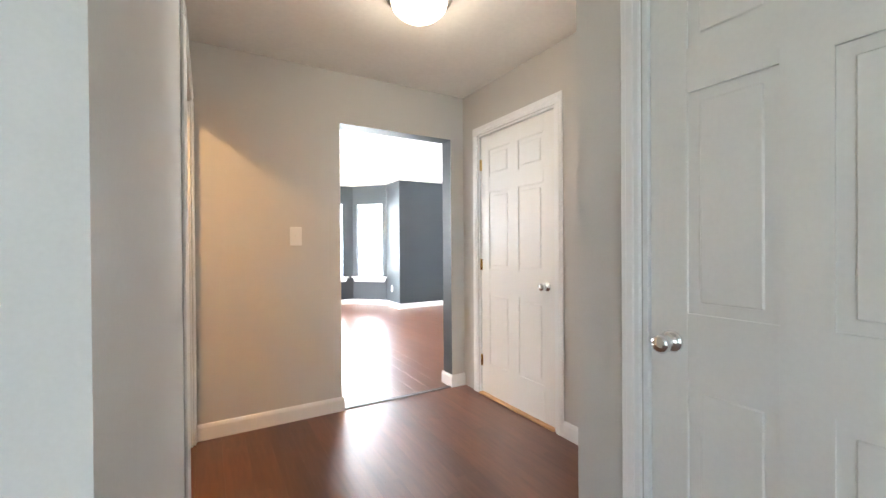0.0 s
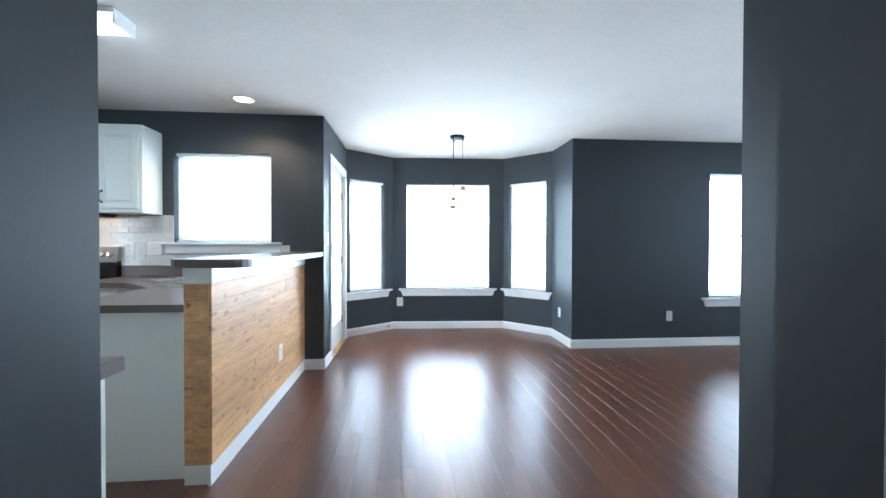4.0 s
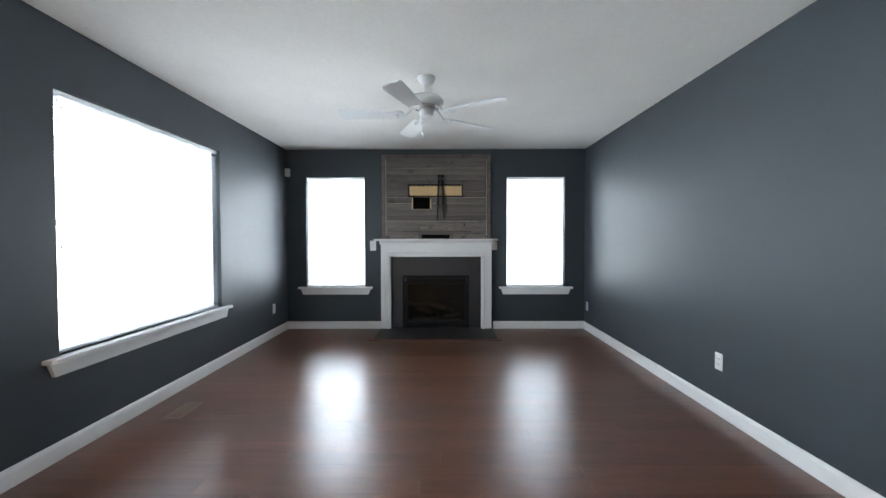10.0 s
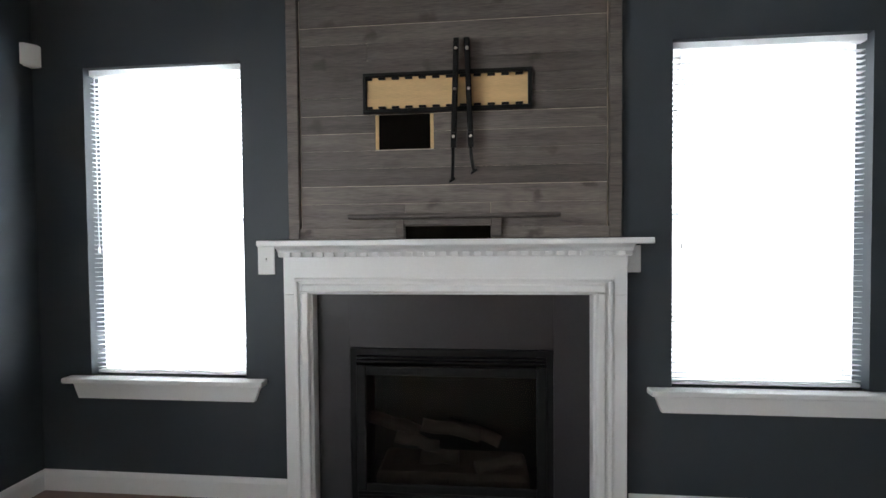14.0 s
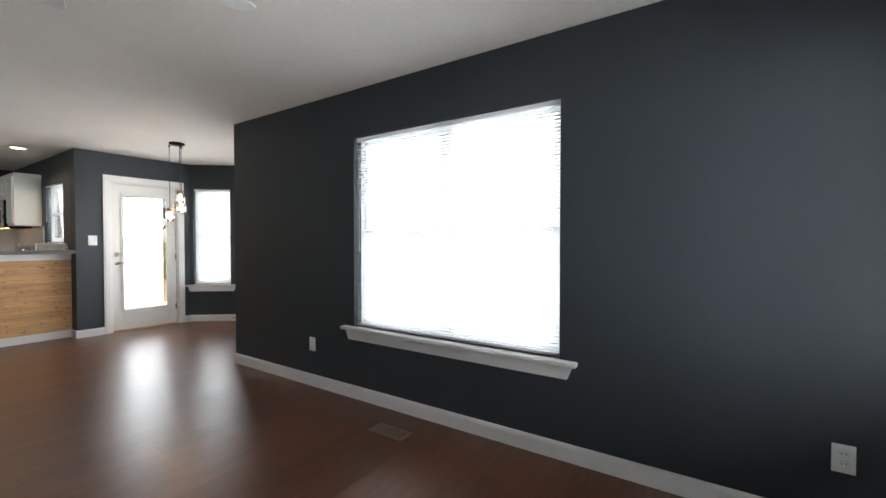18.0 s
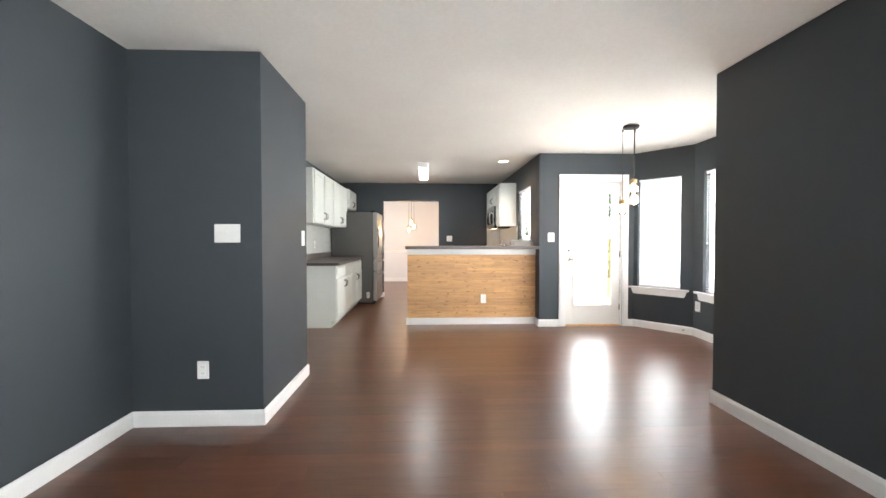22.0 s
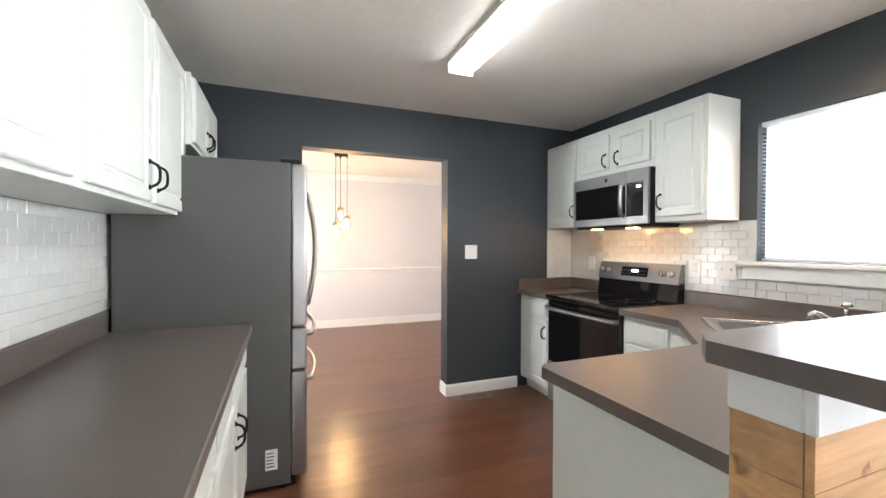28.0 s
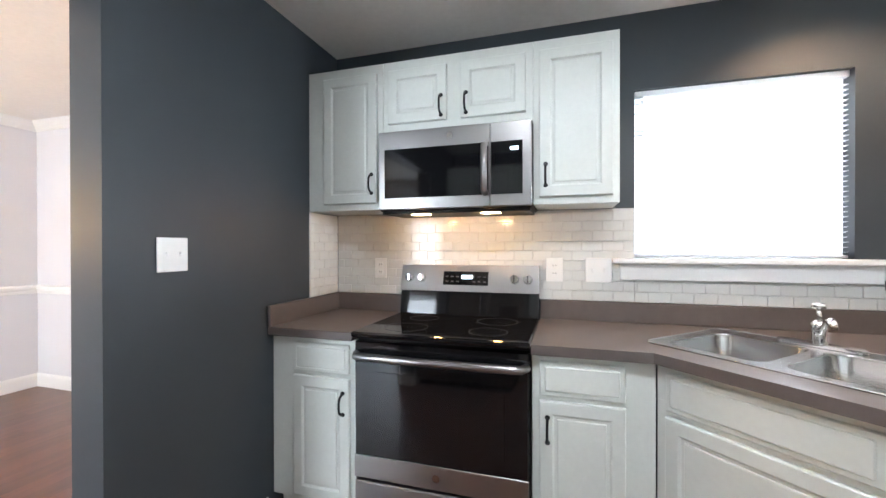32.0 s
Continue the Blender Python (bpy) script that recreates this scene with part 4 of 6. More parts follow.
        for zz in (2.03, 1.66, 1.86):
            bm = bmesh.new()
            ya = y + top + (foot - top) * (2.085 - zz) / 0.465
            cyl(bm, (xx - 0.060, ya, zz), (xx - 0.066, ya, zz), 0.007, seg=10)
            part("bolt", bm, M_NICKEL, arm)
    for y, e, zz in ((5.357, 0.004, 1.485), (5.281, -0.014, 1.52)):
        bm = bmesh.new()
        pts = [(xx - 0.03, y + e * t * t, 1.63 + (zz - 1.63) * t) for t in (0, 0.3, 0.6, 0.85, 1.0)]
        tube(bm, pts, 0.007, 8)
        tube(bm, [pts[-1], (xx - 0.03, y + e + 0.015, zz - 0.012), (xx - 0.03, y + e - 0.012, zz + 0.004)], 0.006, 6)
        part("strap", bm, M_BLACK, tv, "black hanging release strap")


over_mantel()


# ---- switches, outlets, registers, small wall things ----
def plate(name, p, n, w, h, label, category, kinds, group=""):
    """A wall plate centred at p, facing n; kinds: 'outlet' or 'switch' for each gang."""
    n = Vector(n).normalized()
    u = Vector((-n.y, n.x, 0))
    m = Matrix.Identity(4)
    for k in range(3):
        m[k][0], m[k][1], m[k][2], m[k][3] = -u[k], -n[k], (0, 0, 1)[k], p[k]
    ob = thing(name, label, category, m=m, group=group)
    bm = bmesh.new()
    box(bm, -w / 2, w / 2, -0.007, -0.0008, -h / 2, h / 2, 0.003, 2)
    part("cover", bm, M_PLASTIC, ob)
    g = len(kinds)
    for i, kd in enumerate(kinds):
        x = (i - (g - 1) / 2) * w / max(g, 1) * 0.92
        if kd == "outlet":
            for z in (-0.021, 0.021):
                bm = bmesh.new()
                box(bm, x - 0.017, x + 0.017, -0.0095, -0.006, z - 0.014, z + 0.014, 0.004, 2)
                s = part("socket", bm, M_PLASTIC, ob)
                bm = bmesh.new()
                for dx in (-0.007, 0.007):
                    box(bm, x + dx - 0.0012, x + dx + 0.0012, -0.0099, -0.0094, z - 0.003, z + 0.006)
                part("slots", bm, M_SLOT, s)
        elif kd == "switch":
            bm = bmesh.new()
            box(bm, x - 0.005, x + 0.005, -0.009, -0.006, -0.012, 0.012, 0.001)
            box(bm, x - 0.0038, x + 0.0038, -0.017, -0.008, 0.0, 0.010, 0.001)
            part("toggle", bm, M_PLASTIC, ob)
        elif kd == "paddle":
            bm = bmesh.new()
            box(bm, x - 0.016, x + 0.016, -0.010, -0.006, -0.033, 0.033, 0.002)
            part("paddle", bm, M_PLASTIC, ob)
    return ob


OUT = "white duplex outlet plate low on the wall"
G = "wall outlets"
plate("wall_outlet", (5.155, YN, 0.362), (0, -1, 0), 0.075, 0.118, OUT, "outlet", ["outlet"], G)
plate("wall_outlet", (8.48, YN, 0.352), (0, -1, 0), 0.075, 0.118, OUT, "outlet", ["outlet"], G)
plate("wall_outlet", (6.217, YS, 0.370), (0, 1, 0), 0.075, 0.118, OUT, "outlet", ["outlet"], G)
plate("wall_outlet", (8.80, YS, 0.325), (0, 1, 0), 0.075, 0.118, OUT, "outlet", ["outlet"], G)
plate("wall_outlet", (3.953, 7.785, 0.358), (-1, 0, 0), 0.075, 0.118, OUT, "outlet", ["outlet"], G)
plate("wall_outlet", (1.945, 8.684, 0.384), (0.05, -1, 0), 0.09, 0.125, OUT, "outlet", ["outlet"], G)
plate("wall_outlet", (JX1, 3.815, 0.368), (1, 0, 0), 0.075, 0.118, OUT, "outlet", ["outlet"], G)
plate("wall_outlet", (1.0602, 6.098, 0.372), (1, 0, 0), 0.080, 0.125, "white duplex outlet plate on the pine cladding", "outlet", ["outlet"], G)
SW = "white toggle switch plate"
plate("light_switch", (XE, 6.238, 1.135), (-1, 0, 0), 0.082, 0.135, "white switch plate beside the mantel", "switch", ["switch"], "light switches")
plate("light_switch", (XE, 4.587, 1.133), (-1, 0, 0), 0.072, 0.118, "blank white plate beside the mantel", "switch", ["paddle"], "light switches")
plate("light_switch", (3.315, JY, 1.235), (0, 1, 0), 0.082, 0.130, SW, "switch", ["switch"], "light switches")
plate("light_switch", (1.565, YK, 1.157), (0, 1, 0), 0.082, 0.128, SW, "switch", ["switch"], "light switches")
plate("light_switch", (1.350, YK, 1.155), (0, 1, 0), 0.078, 0.122, SW, "switch", ["switch"], "light switches")
plate("light_switch", (1.242, 7.03, 1.262), (1, 0, 0), 0.095, 0.128, "white double switch plate beside the garden door", "switch", ["switch", "switch"], "light switches")
plate("light_switch", (1.330, YHALL, 1.256), (0, -1, 0), 0.078, 0.126, "ivory-white switch plate on the hall wall", "switch", ["switch"], "light switches")
plate("light_switch", (XW, 5.765, 1.256), (1, 0, 0), 0.118, 0.122, "white double switch plate on the dark kitchen wall", "switch", ["switch", "switch"], "light switches")
# motion sensor
plate("light_switch", (JX1, 3.98, 1.262), (1, 0, 0), 0.166, 0.120, "white triple toggle switch plate on the dark end wall", "switch", ["switch", "switch", "switch"], "light switches")
sn = thing("alarm_sensor", "white corner alarm sensor high on the wall", "alarm sensor", (XE - 0.03, YN - 0.04, 2.06))
bm = bmesh.new()
extrude(bm, [(XE - 0.004, YN - 0.062, 2.07), (XE - 0.062, YN - 0.004, 2.07), (XE - 0.004, YN - 0.004, 2.07)], (0, 0, 0.11))
bmesh.ops.bevel(bm, geom=list(bm.edges), offset=0.006, segments=2, affect="EDGES")
part("housing", bm, M_PLASTIC, sn)


def register(x0, x1, y0, y1, label="bronze slotted floor register"):
    ob = thing("floor_register", label, "floor vent", ((x0 + x1) / 2, (y0 + y1) / 2, 0), group="floor registers")
    bm = bmesh.new()
    f = 0.014
    for a, b, c, d in ((x0, x1, y0, y0 + f), (x0, x1, y1 - f, y1), (x0, x0 + f, y0 + f, y1 - f), (x1 - f, x1, y0 + f, y1 - f)):
        box(bm, a, b, c, d, 0.002, 0.007, 0.001)
    part("frame", bm, M_VENT, ob)
    bm = bmesh.new()
    box(bm, x0 + f, x1 - f, y0 + f, y1 - f, 0.0015, 0.0025)
    part("opening", bm, M_SLOT, ob)
    long_x = (x1 - x0) > (y1 - y0)
    n = 14
    for k in range(n):
        bm = bmesh.new()
        t = (k + 0.3) / n
        if long_x:
            a = x0 + f + (x1 - x0 - 2 * f) * t
            box(bm, a, a + 0.008, y0 + f, y1 - f, 0.0026, 0.006)
        else:
            a = y0 + f + (y1 - y0 - 2 * f) * t
            box(bm, x0 + f, x1 - f, a, a + 0.008, 0.0026, 0.006)
        part("vane", bm, M_VENT, ob)


register(6.14, 6.415, 7.065, 7.19)
register(8.585, 8.69, 3.90, 4.20)
register(2.53, 2.82, 8.42, 8.52)
register(-1.76, -1.645, 5.61, 5.90)
register(2.30, 2.60, 1.55, 1.68)


# ---- kitchen ----
def pull(parent, x, z, vertical=True, y=0.019, half=0.048):
    bm = bmesh.new()
    pts = []
    for k in range(9):
        t = -1 + 2 * k / 8
        out = 0.030 * (1 - t ** 4)
        pts.append((x, y + 0.004 + out, z + t * half) if vertical else (x + t * half, y + 0.004 + out, z))
    tube(bm, pts, 0.0052, 8)
    for t in (-1, 1):
        a = (x, y, z + t * half) if vertical else (x + t * half, y, z)
        b = (x, y + 0.006, z + t * half) if vertical else (x + t * half, y + 0.006, z)
        cyl(bm, a, b, 0.0105, 0.008, 12)
    return part("handle", bm, M_BLACK, parent, "dark bronze arched pull")


def ring_frame(bm, x0, x1, z0, z1, rail, y0, y1):
    """One mitred frame with eased front edges."""
    e = 0.004
    loops = []
    for o, y in ((0.0, y0), (0.0, y1 - e), (e, y1), (rail - 0.008, y1), (rail, y1 - 0.006), (rail, y0)):
        loops.append([bm.verts.new((x, y, z)) for x, z in ((x0 + o, z0 + o), (x1 - o, z0 + o), (x1 - o, z1 - o), (x0 + o, z1 - o))])
    for a, c in zip(loops, loops[1:] + loops[:1]):
        for k in range(4):
            bm.faces.new((a[k], a[(k + 1) % 4], c[(k + 1) % 4], c[k]))


def raised_front(name, parent, x0, x1, z0, z1, rail=0.055):
    bm = bmesh.new()
    ring_frame(bm, x0, x1, z0, z1, rail, 0.0005, 0.019)
    d = part(name, bm, M_CAB, parent)
    bm = bmesh.new()
    box(bm, x0 + rail - 0.002, x1 - rail + 0.002, 0.0008, 0.0115, z0 + rail - 0.002, z1 - rail + 0.002)
    if (x1 - x0) - 2 * rail > 0.08 and (z1 - z0) - 2 * rail > 0.06:
        box(bm, x0 + rail + 0.010, x1 - rail - 0.010, 0.006, 0.0165, z0 + rail + 0.010, z1 - rail - 0.010, 0.0049, 2)
    part("door_panel", bm, M_CAB, d)
    return d


def slab_front(name, parent, x0, x1, z0, z1):
    bm = bmesh.new()
    box(bm, x0, x1, 0.0005, 0.014, z0, z1, 0.004)
    box(bm, x0 + 0.018, x1 - 0.018, 0.012, 0.019, z0 + 0.018, z1 - 0.018, 0.005)
    return part(name, bm, M_CAB, parent)


def wall_cabinet(m, w, d, h, doors, label, side="pair", group="wall cabinets", hz=0.10, e=0.018, gap=0.016, top=0.022, bottom=0.018, filler=0.0):
    """filler: plain face frame left at the far end."""
    ob = thing("wall_cabinet", label, "cabinet", m=m, group=group)
    bm = bmesh.new()
    box(bm, 0.0005, w - 0.0005, -d, 0, 0, h, 0.002)
    part("body", bm, M_CAB, ob)
    n = len(doors)
    x = e
    total = sum(doors)
    for i, f in enumerate(doors):
        dw = (w - filler - 2 * e - gap * (n - 1)) * f / total
        dr = raised_front("door", ob, x, x + dw, bottom, h - top)
        if side == "pair":
            hx = x + dw - 0.028 if i % 2 == 0 else x + 0.028
        else:
            hx = x + dw - 0.028 if side == "r" else x + 0.028
        if hz:
            pull(dr, hx, bottom + hz)
        x += dw + gap
    return ob


def base_cabinet(m, w, d, h, fronts, label, toe=0.10, group="base cabinets", filler=0.0, e=0.020, gap=0.018):
    """fronts: list of (share, drawer, handle side); filler: plain face frame at the near end, or at the far end if negative."""
    ob = thing("base_cabinet", label, "cabinet", m=m, group=group)
    bm = bmesh.new()
    box(bm, 0.0005, w - 0.0005, -d, 0, toe, h, 0.002)
    box(bm, 0.0005, w - 0.0005, -d, -0.07, 0.002, toe)
    part("body", bm, M_CAB, ob)
    n = len(fronts)
    x, total = e + max(filler, 0), sum(f[0] for f in fronts)
    for share, drawer, side in fronts:
        dw = (w - abs(filler) - 2 * e - gap * (n - 1)) * share / total
        top = h - 0.025
        if drawer:
            slab_front("drawer", ob, x, x + dw, top - 0.135, top)
            top -= 0.155
        dr = raised_front("door", ob, x, x + dw, toe + 0.022, top)
        if side:
            pull(dr, x + dw - 0.030 if side == "r" else x + 0.030, top - 0.11)
        x += dw + gap
    return ob


HS = 0.905
HN = 0.905
UZ0, UZ1 = 1.458, 2.212
# south run
UF = YK + 0.296
for x0, w in ((0.172, 1.130), (-1.005, 1.176)):
    wall_cabinet(pose(x0, UF, UZ0), w, 0.293, UZ1 - UZ0, [1, 1], "white two-door wall cabinet with dark pulls", group="south wall cabinets", e=0.040, gap=0.050)
wall_cabinet(pose(-1.796, UF + 0.035, 1.835), 0.790, 0.328, UZ1 - 1.835, [1, 1], "short white wall cabinet above the fridge", group="south wall cabinets", hz=0.085)
SF = 4.022
for x0 in (0.182, -0.876):
    base_cabinet(pose(x0, SF, 0), 1.058, SF - YK - 0.002, HS - 0.04, [(1, True, "r"), (1, True, "l")], "white base cabinet with two drawers and two doors", group="south base cabinets", gap=0.03)
ws = thing("worktop_south", "grey-brown laminate worktop with an upstand along the wall", "worktop", (0.2, 3.8, HS))
bm = bmesh.new()
box(bm, -0.880, 1.262, YK + 0.001, 4.066, HS - 0.039, HS, 0.004)
part("slab", bm, M_LAMINATE, ws)
bm = bmesh.new()
box(bm, -0.880, 1.262, YK + 0.001, YK + 0.022, HS - 0.0005, HS + 0.10, 0.003)
part("upstand", bm, M_LAMINATE, ws)

# north run
NF = 6.285
UN = 6.573
UZN0, UZN1 = 1.476, 2.230
RX0, RX1 = -1.345, -0.580           # the range between its cabinets
wall_cabinet(pose(-1.3504, UN, UZN0, 0, 0, 180), 0.4476, YKN - UN - 0.001, UZN1 - UZN0, [1], "narrow white wall cabinet beside the microwave", side="l", group="north wall cabinets", e=0.032, filler=0.070, top=0.05, bottom=0.034)
wall_cabinet(pose(-0.592, UN, 1.862, 0, 0, 180), 0.758, YKN - UN - 0.001, UZN1 - 1.862, [1, 1], "short white wall cabinet above the microwave", group="north wall cabinets", hz=0.07, e=0.033, gap=0.070, top=0.05, bottom=0.046)
wall_cabinet(pose(-0.222, UN, UZN0, 0, 0, 180), 0.3696, YKN - UN - 0.001, UZN1 - UZN0, [1], "white wall cabinet beside the window", side="r", group="north wall cabinets", e=0.028, top=0.05, bottom=0.034)
base_cabinet(pose(RX0 - 0.004, NF, 0, 0, 0, 180), RX0 - 0.005 - XW, YKN - NF - 0.001, HN - 0.04, [(1, True, "l")], "white base cabinet beside the range", group="north base cabinets", e=0.030, filler=-0.095)
base_cabinet(pose(-0.135, NF, 0, 0, 0, 180), 0.441, YKN - NF - 0.001, HN - 0.04, [(1, True, "r")], "white base cabinet beside the range", group="north base cabinets", e=0.030, filler=0.072)

# slanted sink base and peninsula base
A, B = Vector((-0.132, NF, 0)), Vector((0.308, 5.845, 0))
dv = (B - A).normalized()
nv = Vector((-dv.y, dv.x, 0))
sb = thing("sink_cabinet", "white slanted sink cabinet with a false drawer", "cabinet", m=frame_matrix(B[:2], A[:2], 0))
LDG = (B - A).length
bm = bmesh.new()
box(bm, 0.001, LDG - 0.001, -0.30, 0, 0.10, HN - 0.17, 0.001)
box(bm, 0.001, LDG - 0.001, -0.04, 0, HN - 0.17, HN - 0.041, 0.001)
box(bm, 0.02, LDG - 0.02, -0.30, -0.07, 0.002, 0.10)
part("body", bm, M_CAB, sb)
slab_front("drawer", sb, 0.04, LDG - 0.04, HN - 0.20, HN - 0.065)
raised_front("door", sb, 0.04, LDG - 0.04, 0.122, HN - 0.22)
pb = thing("base_cabinet", "white peninsula base cabinet with a plain end panel", "cabinet", (0.61, 5.3, 0), group="north base cabinets")
bm = bmesh.new()
box(bm, 0.310, 0.920, 5.06, 5.840, 0.10, HN - 0.041, 0.002)
box(bm, 0.375, 0.920, 5.06, 5.840, 0.002, 0.10)
part("body", bm, M_CAB, pb)
for y0, y1 in ((5.08, 5.445), (5.465, 5.825)):
    bm = bmesh.new()
    box(bm, 0.291, 0.3098, y0, y1, 0.122, HN - 0.22, 0.004)
    part("door", bm, M_CAB, pb)
    bm = bmesh.new()
    box(bm, 0.291, 0.3098, y0, y1, HN - 0.20, HN - 0.065, 0.004)
    part("drawer", bm, M_CAB, pb)

# worktop of the north run with the sink cutout
SC = Vector((0.318, 6.322, 0))
SW2, SD2 = 0.405, 0.262


def rounded(cx, cy, hx, hy, r, n=5):
    pts = []
    for sx, sy, a0 in ((1, 1, 0), (-1, 1, 90), (-1, -1, 180), (1, -1, 270)):
        for k in range(n + 1):
            a = radians(a0 + 90 * k / n)
            pts.append((cx + sx * (hx - r) + r * math.cos(a), cy + sy * (hy - r) + r * math.sin(a)))
    return pts


def to_sink(x, y, z=0.0):
    return SC + dv * x + nv * y + Vector((0, 0, z))


def slab_with_hole(bm, outer, hole, z0, z1):
    loops = []
    for z in (z0, z1):
        es, rings = [], []
        for pts in (outer, hole):
            if not pts:
                continue
            vs = [bm.verts.new((p[0], p[1], z)) for p in pts]
            es += [bm.edges.new((vs[k], vs[(k + 1) % len(vs)])) for k in range(len(vs))]
            rings.append(vs)
        bmesh.ops.triangle_fill(bm, use_beauty=True, use_dissolve=False, edges=es)
        loops.append(rings)
    for a, c in zip(*loops):
        for k in range(len(a)):
            bm.faces.new((a[k], a[(k + 1) % len(a)], c[(k + 1) % len(a)], c[k]))


wt = thing("worktop_north", "grey-brown laminate worktop wrapping the corner sink", "worktop", (0.2, 6.4, HN))
bm = bmesh.new()
box(bm, XW + 0.001, RX0 - 0.004, NF - 0.040, YKN - 0.001, HN - 0.039, HN, 0.004)
part("slab", bm, M_LAMINATE, wt)
bm = bmesh.new()
outer = [(RX1 + 0.004, YKN - 0.001), (RX1 + 0.004, NF - 0.040), (-0.150, NF - 0.040), (0.262, 5.833), (0.266, 5.055), (0.290, 5.028), (0.922, 5.028), (0.922, YKN - 0.001)]
hole = [to_sink(x, y)[:2] for x, y in rounded(0, 0, SW2 - 0.015, SD2 - 0.015, 0.05)]
slab_with_hole(bm, outer, hole, HN - 0.039, HN)
part("slab", bm, M_LAMINATE, wt)
for a in ((XW + 0.022, RX0 - 0.004, YKN - 0.021, YKN - 0.001), (RX1 + 0.004, 0.922, YKN - 0.021, YKN - 0.001), (XW + 0.001, XW + 0.022, NF - 0.040, YKN - 0.001)):
    bm = bmesh.new()
    box(bm, *a, HN - 0.0005, HN + 0.10, 0.003)
    part("upstand", bm, M_LAMINATE, wt)

# double sink and tap
sk = thing("kitchen_sink", "double-bowl stainless steel sink set into the corner worktop", "sink", tuple(to_sink(0, 0, HN)))
bm = bmesh.new()


def bowl(cx, hx, cy, hy):
    bmb = bmesh.new()
    prof = [(1.0, 1.0, 0.004), (0.985, 0.98, -0.004), (0.95, 0.94, -0.10), (0.90, 0.88, -0.150), (0.80, 0.75, -0.165)]
    rings = []
    for fx, fy, z in prof:
        rings.append([bmb.verts.new(to_sink(x, y, HN + z)) for x, y in rounded(cx, cy, hx * fx, hy * fy, 0.055 * fx)])
    for a, c in zip(rings, rings[1:]):
        n = len(a)
        for k in range(n):
            f = bmb.faces.new((a[k], a[(k + 1) % n], c[(k + 1) % n], c[k]))
            f.smooth = True
    bmb.faces.new(rings[-1])
    return part("bowl", bmb, M_STEEL_SINK, sk)


bowl(-0.187, 0.163, -0.028, 0.190)
bowl(0.187, 0.163, -0.028, 0.190)
es = []
for pts in (rounded(0, 0, SW2, SD2, 0.045), rounded(-0.187, -0.028, 0.163, 0.190, 0.055), rounded(0.187, -0.028, 0.163, 0.190, 0.055)):
    vs = [bm.verts.new(to_sink(x, y, HN + 0.0045)) for x, y in pts]
    es += [bm.edges.new((vs[k], vs[(k + 1) % len(vs)])) for k in range(len(vs))]
bmesh.ops.triangle_fill(bm, use_beauty=True, use_dissolve=False, edges=es)
tube(bm, [to_sink(x, y, HN + 0.003) for x, y in rounded(0, 0, SW2, SD2, 0.045)] + [to_sink(SW2, SD2 - 0.045, HN + 0.003)], 0.004, 6)
part("rim", bm, M_STEEL_SINK, sk)
for cx in (-0.19, 0.19):
    bm = bmesh.new()
    cyl(bm, to_sink(cx, -0.02, HN - 0.164), to_sink(cx, -0.02, HN - 0.160), 0.042, seg=20)
    part("drain", bm, M_CHROME, sk)
tp = thing("kitchen_tap", "chrome single-lever kitchen tap with a low angled spout", "tap", tuple(to_sink(-0.03, 0.21, HN + 0.006)))
bm = bmesh.new()
extrude(bm, [to_sink(x, y, HN + 0.006) for x, y in rounded(-0.03, 0.215, 0.13, 0.026, 0.025)], (0, 0, 0.012))
part("base_plate", bm, M_CHROME, tp)
bm = bmesh.new()
lathe(bm, [(0.024, 0.0), (0.023, 0.05), (0.026, 0.056), (0.026, 0.072), (0.014, 0.085), (0.0, 0.086)], to_sink(-0.03, 0.215, HN + 0.018), 20)
part("body", bm, M_CHROME, tp)
bm = bmesh.new()
tube(bm, [to_sink(-0.03, 0.215, HN + 0.055), to_sink(0.0, 0.165, HN + 0.085), to_sink(0.03, 0.11, HN + 0.115), to_sink(0.045, 0.085, HN + 0.122), to_sink(0.055, 0.068, HN + 0.116), to_sink(0.058, 0.062, HN + 0.100)], 0.0125, 12)
part("spout", bm, M_CHROME, tp)
bm = bmesh.new()
cyl(bm, to_sink(-0.03, 0.215, HN + 0.098), to_sink(-0.035, 0.222, HN + 0.150), 0.008, 0.007, 12)
lathe(bm, [(0.0, 0.0), (0.020, 0.003), (0.023, 0.012), (0.018, 0.020), (0.0, 0.023)], to_sink(-0.035, 0.222, HN + 0.145), 20)
part("handle", bm, M_CHROME, tp)


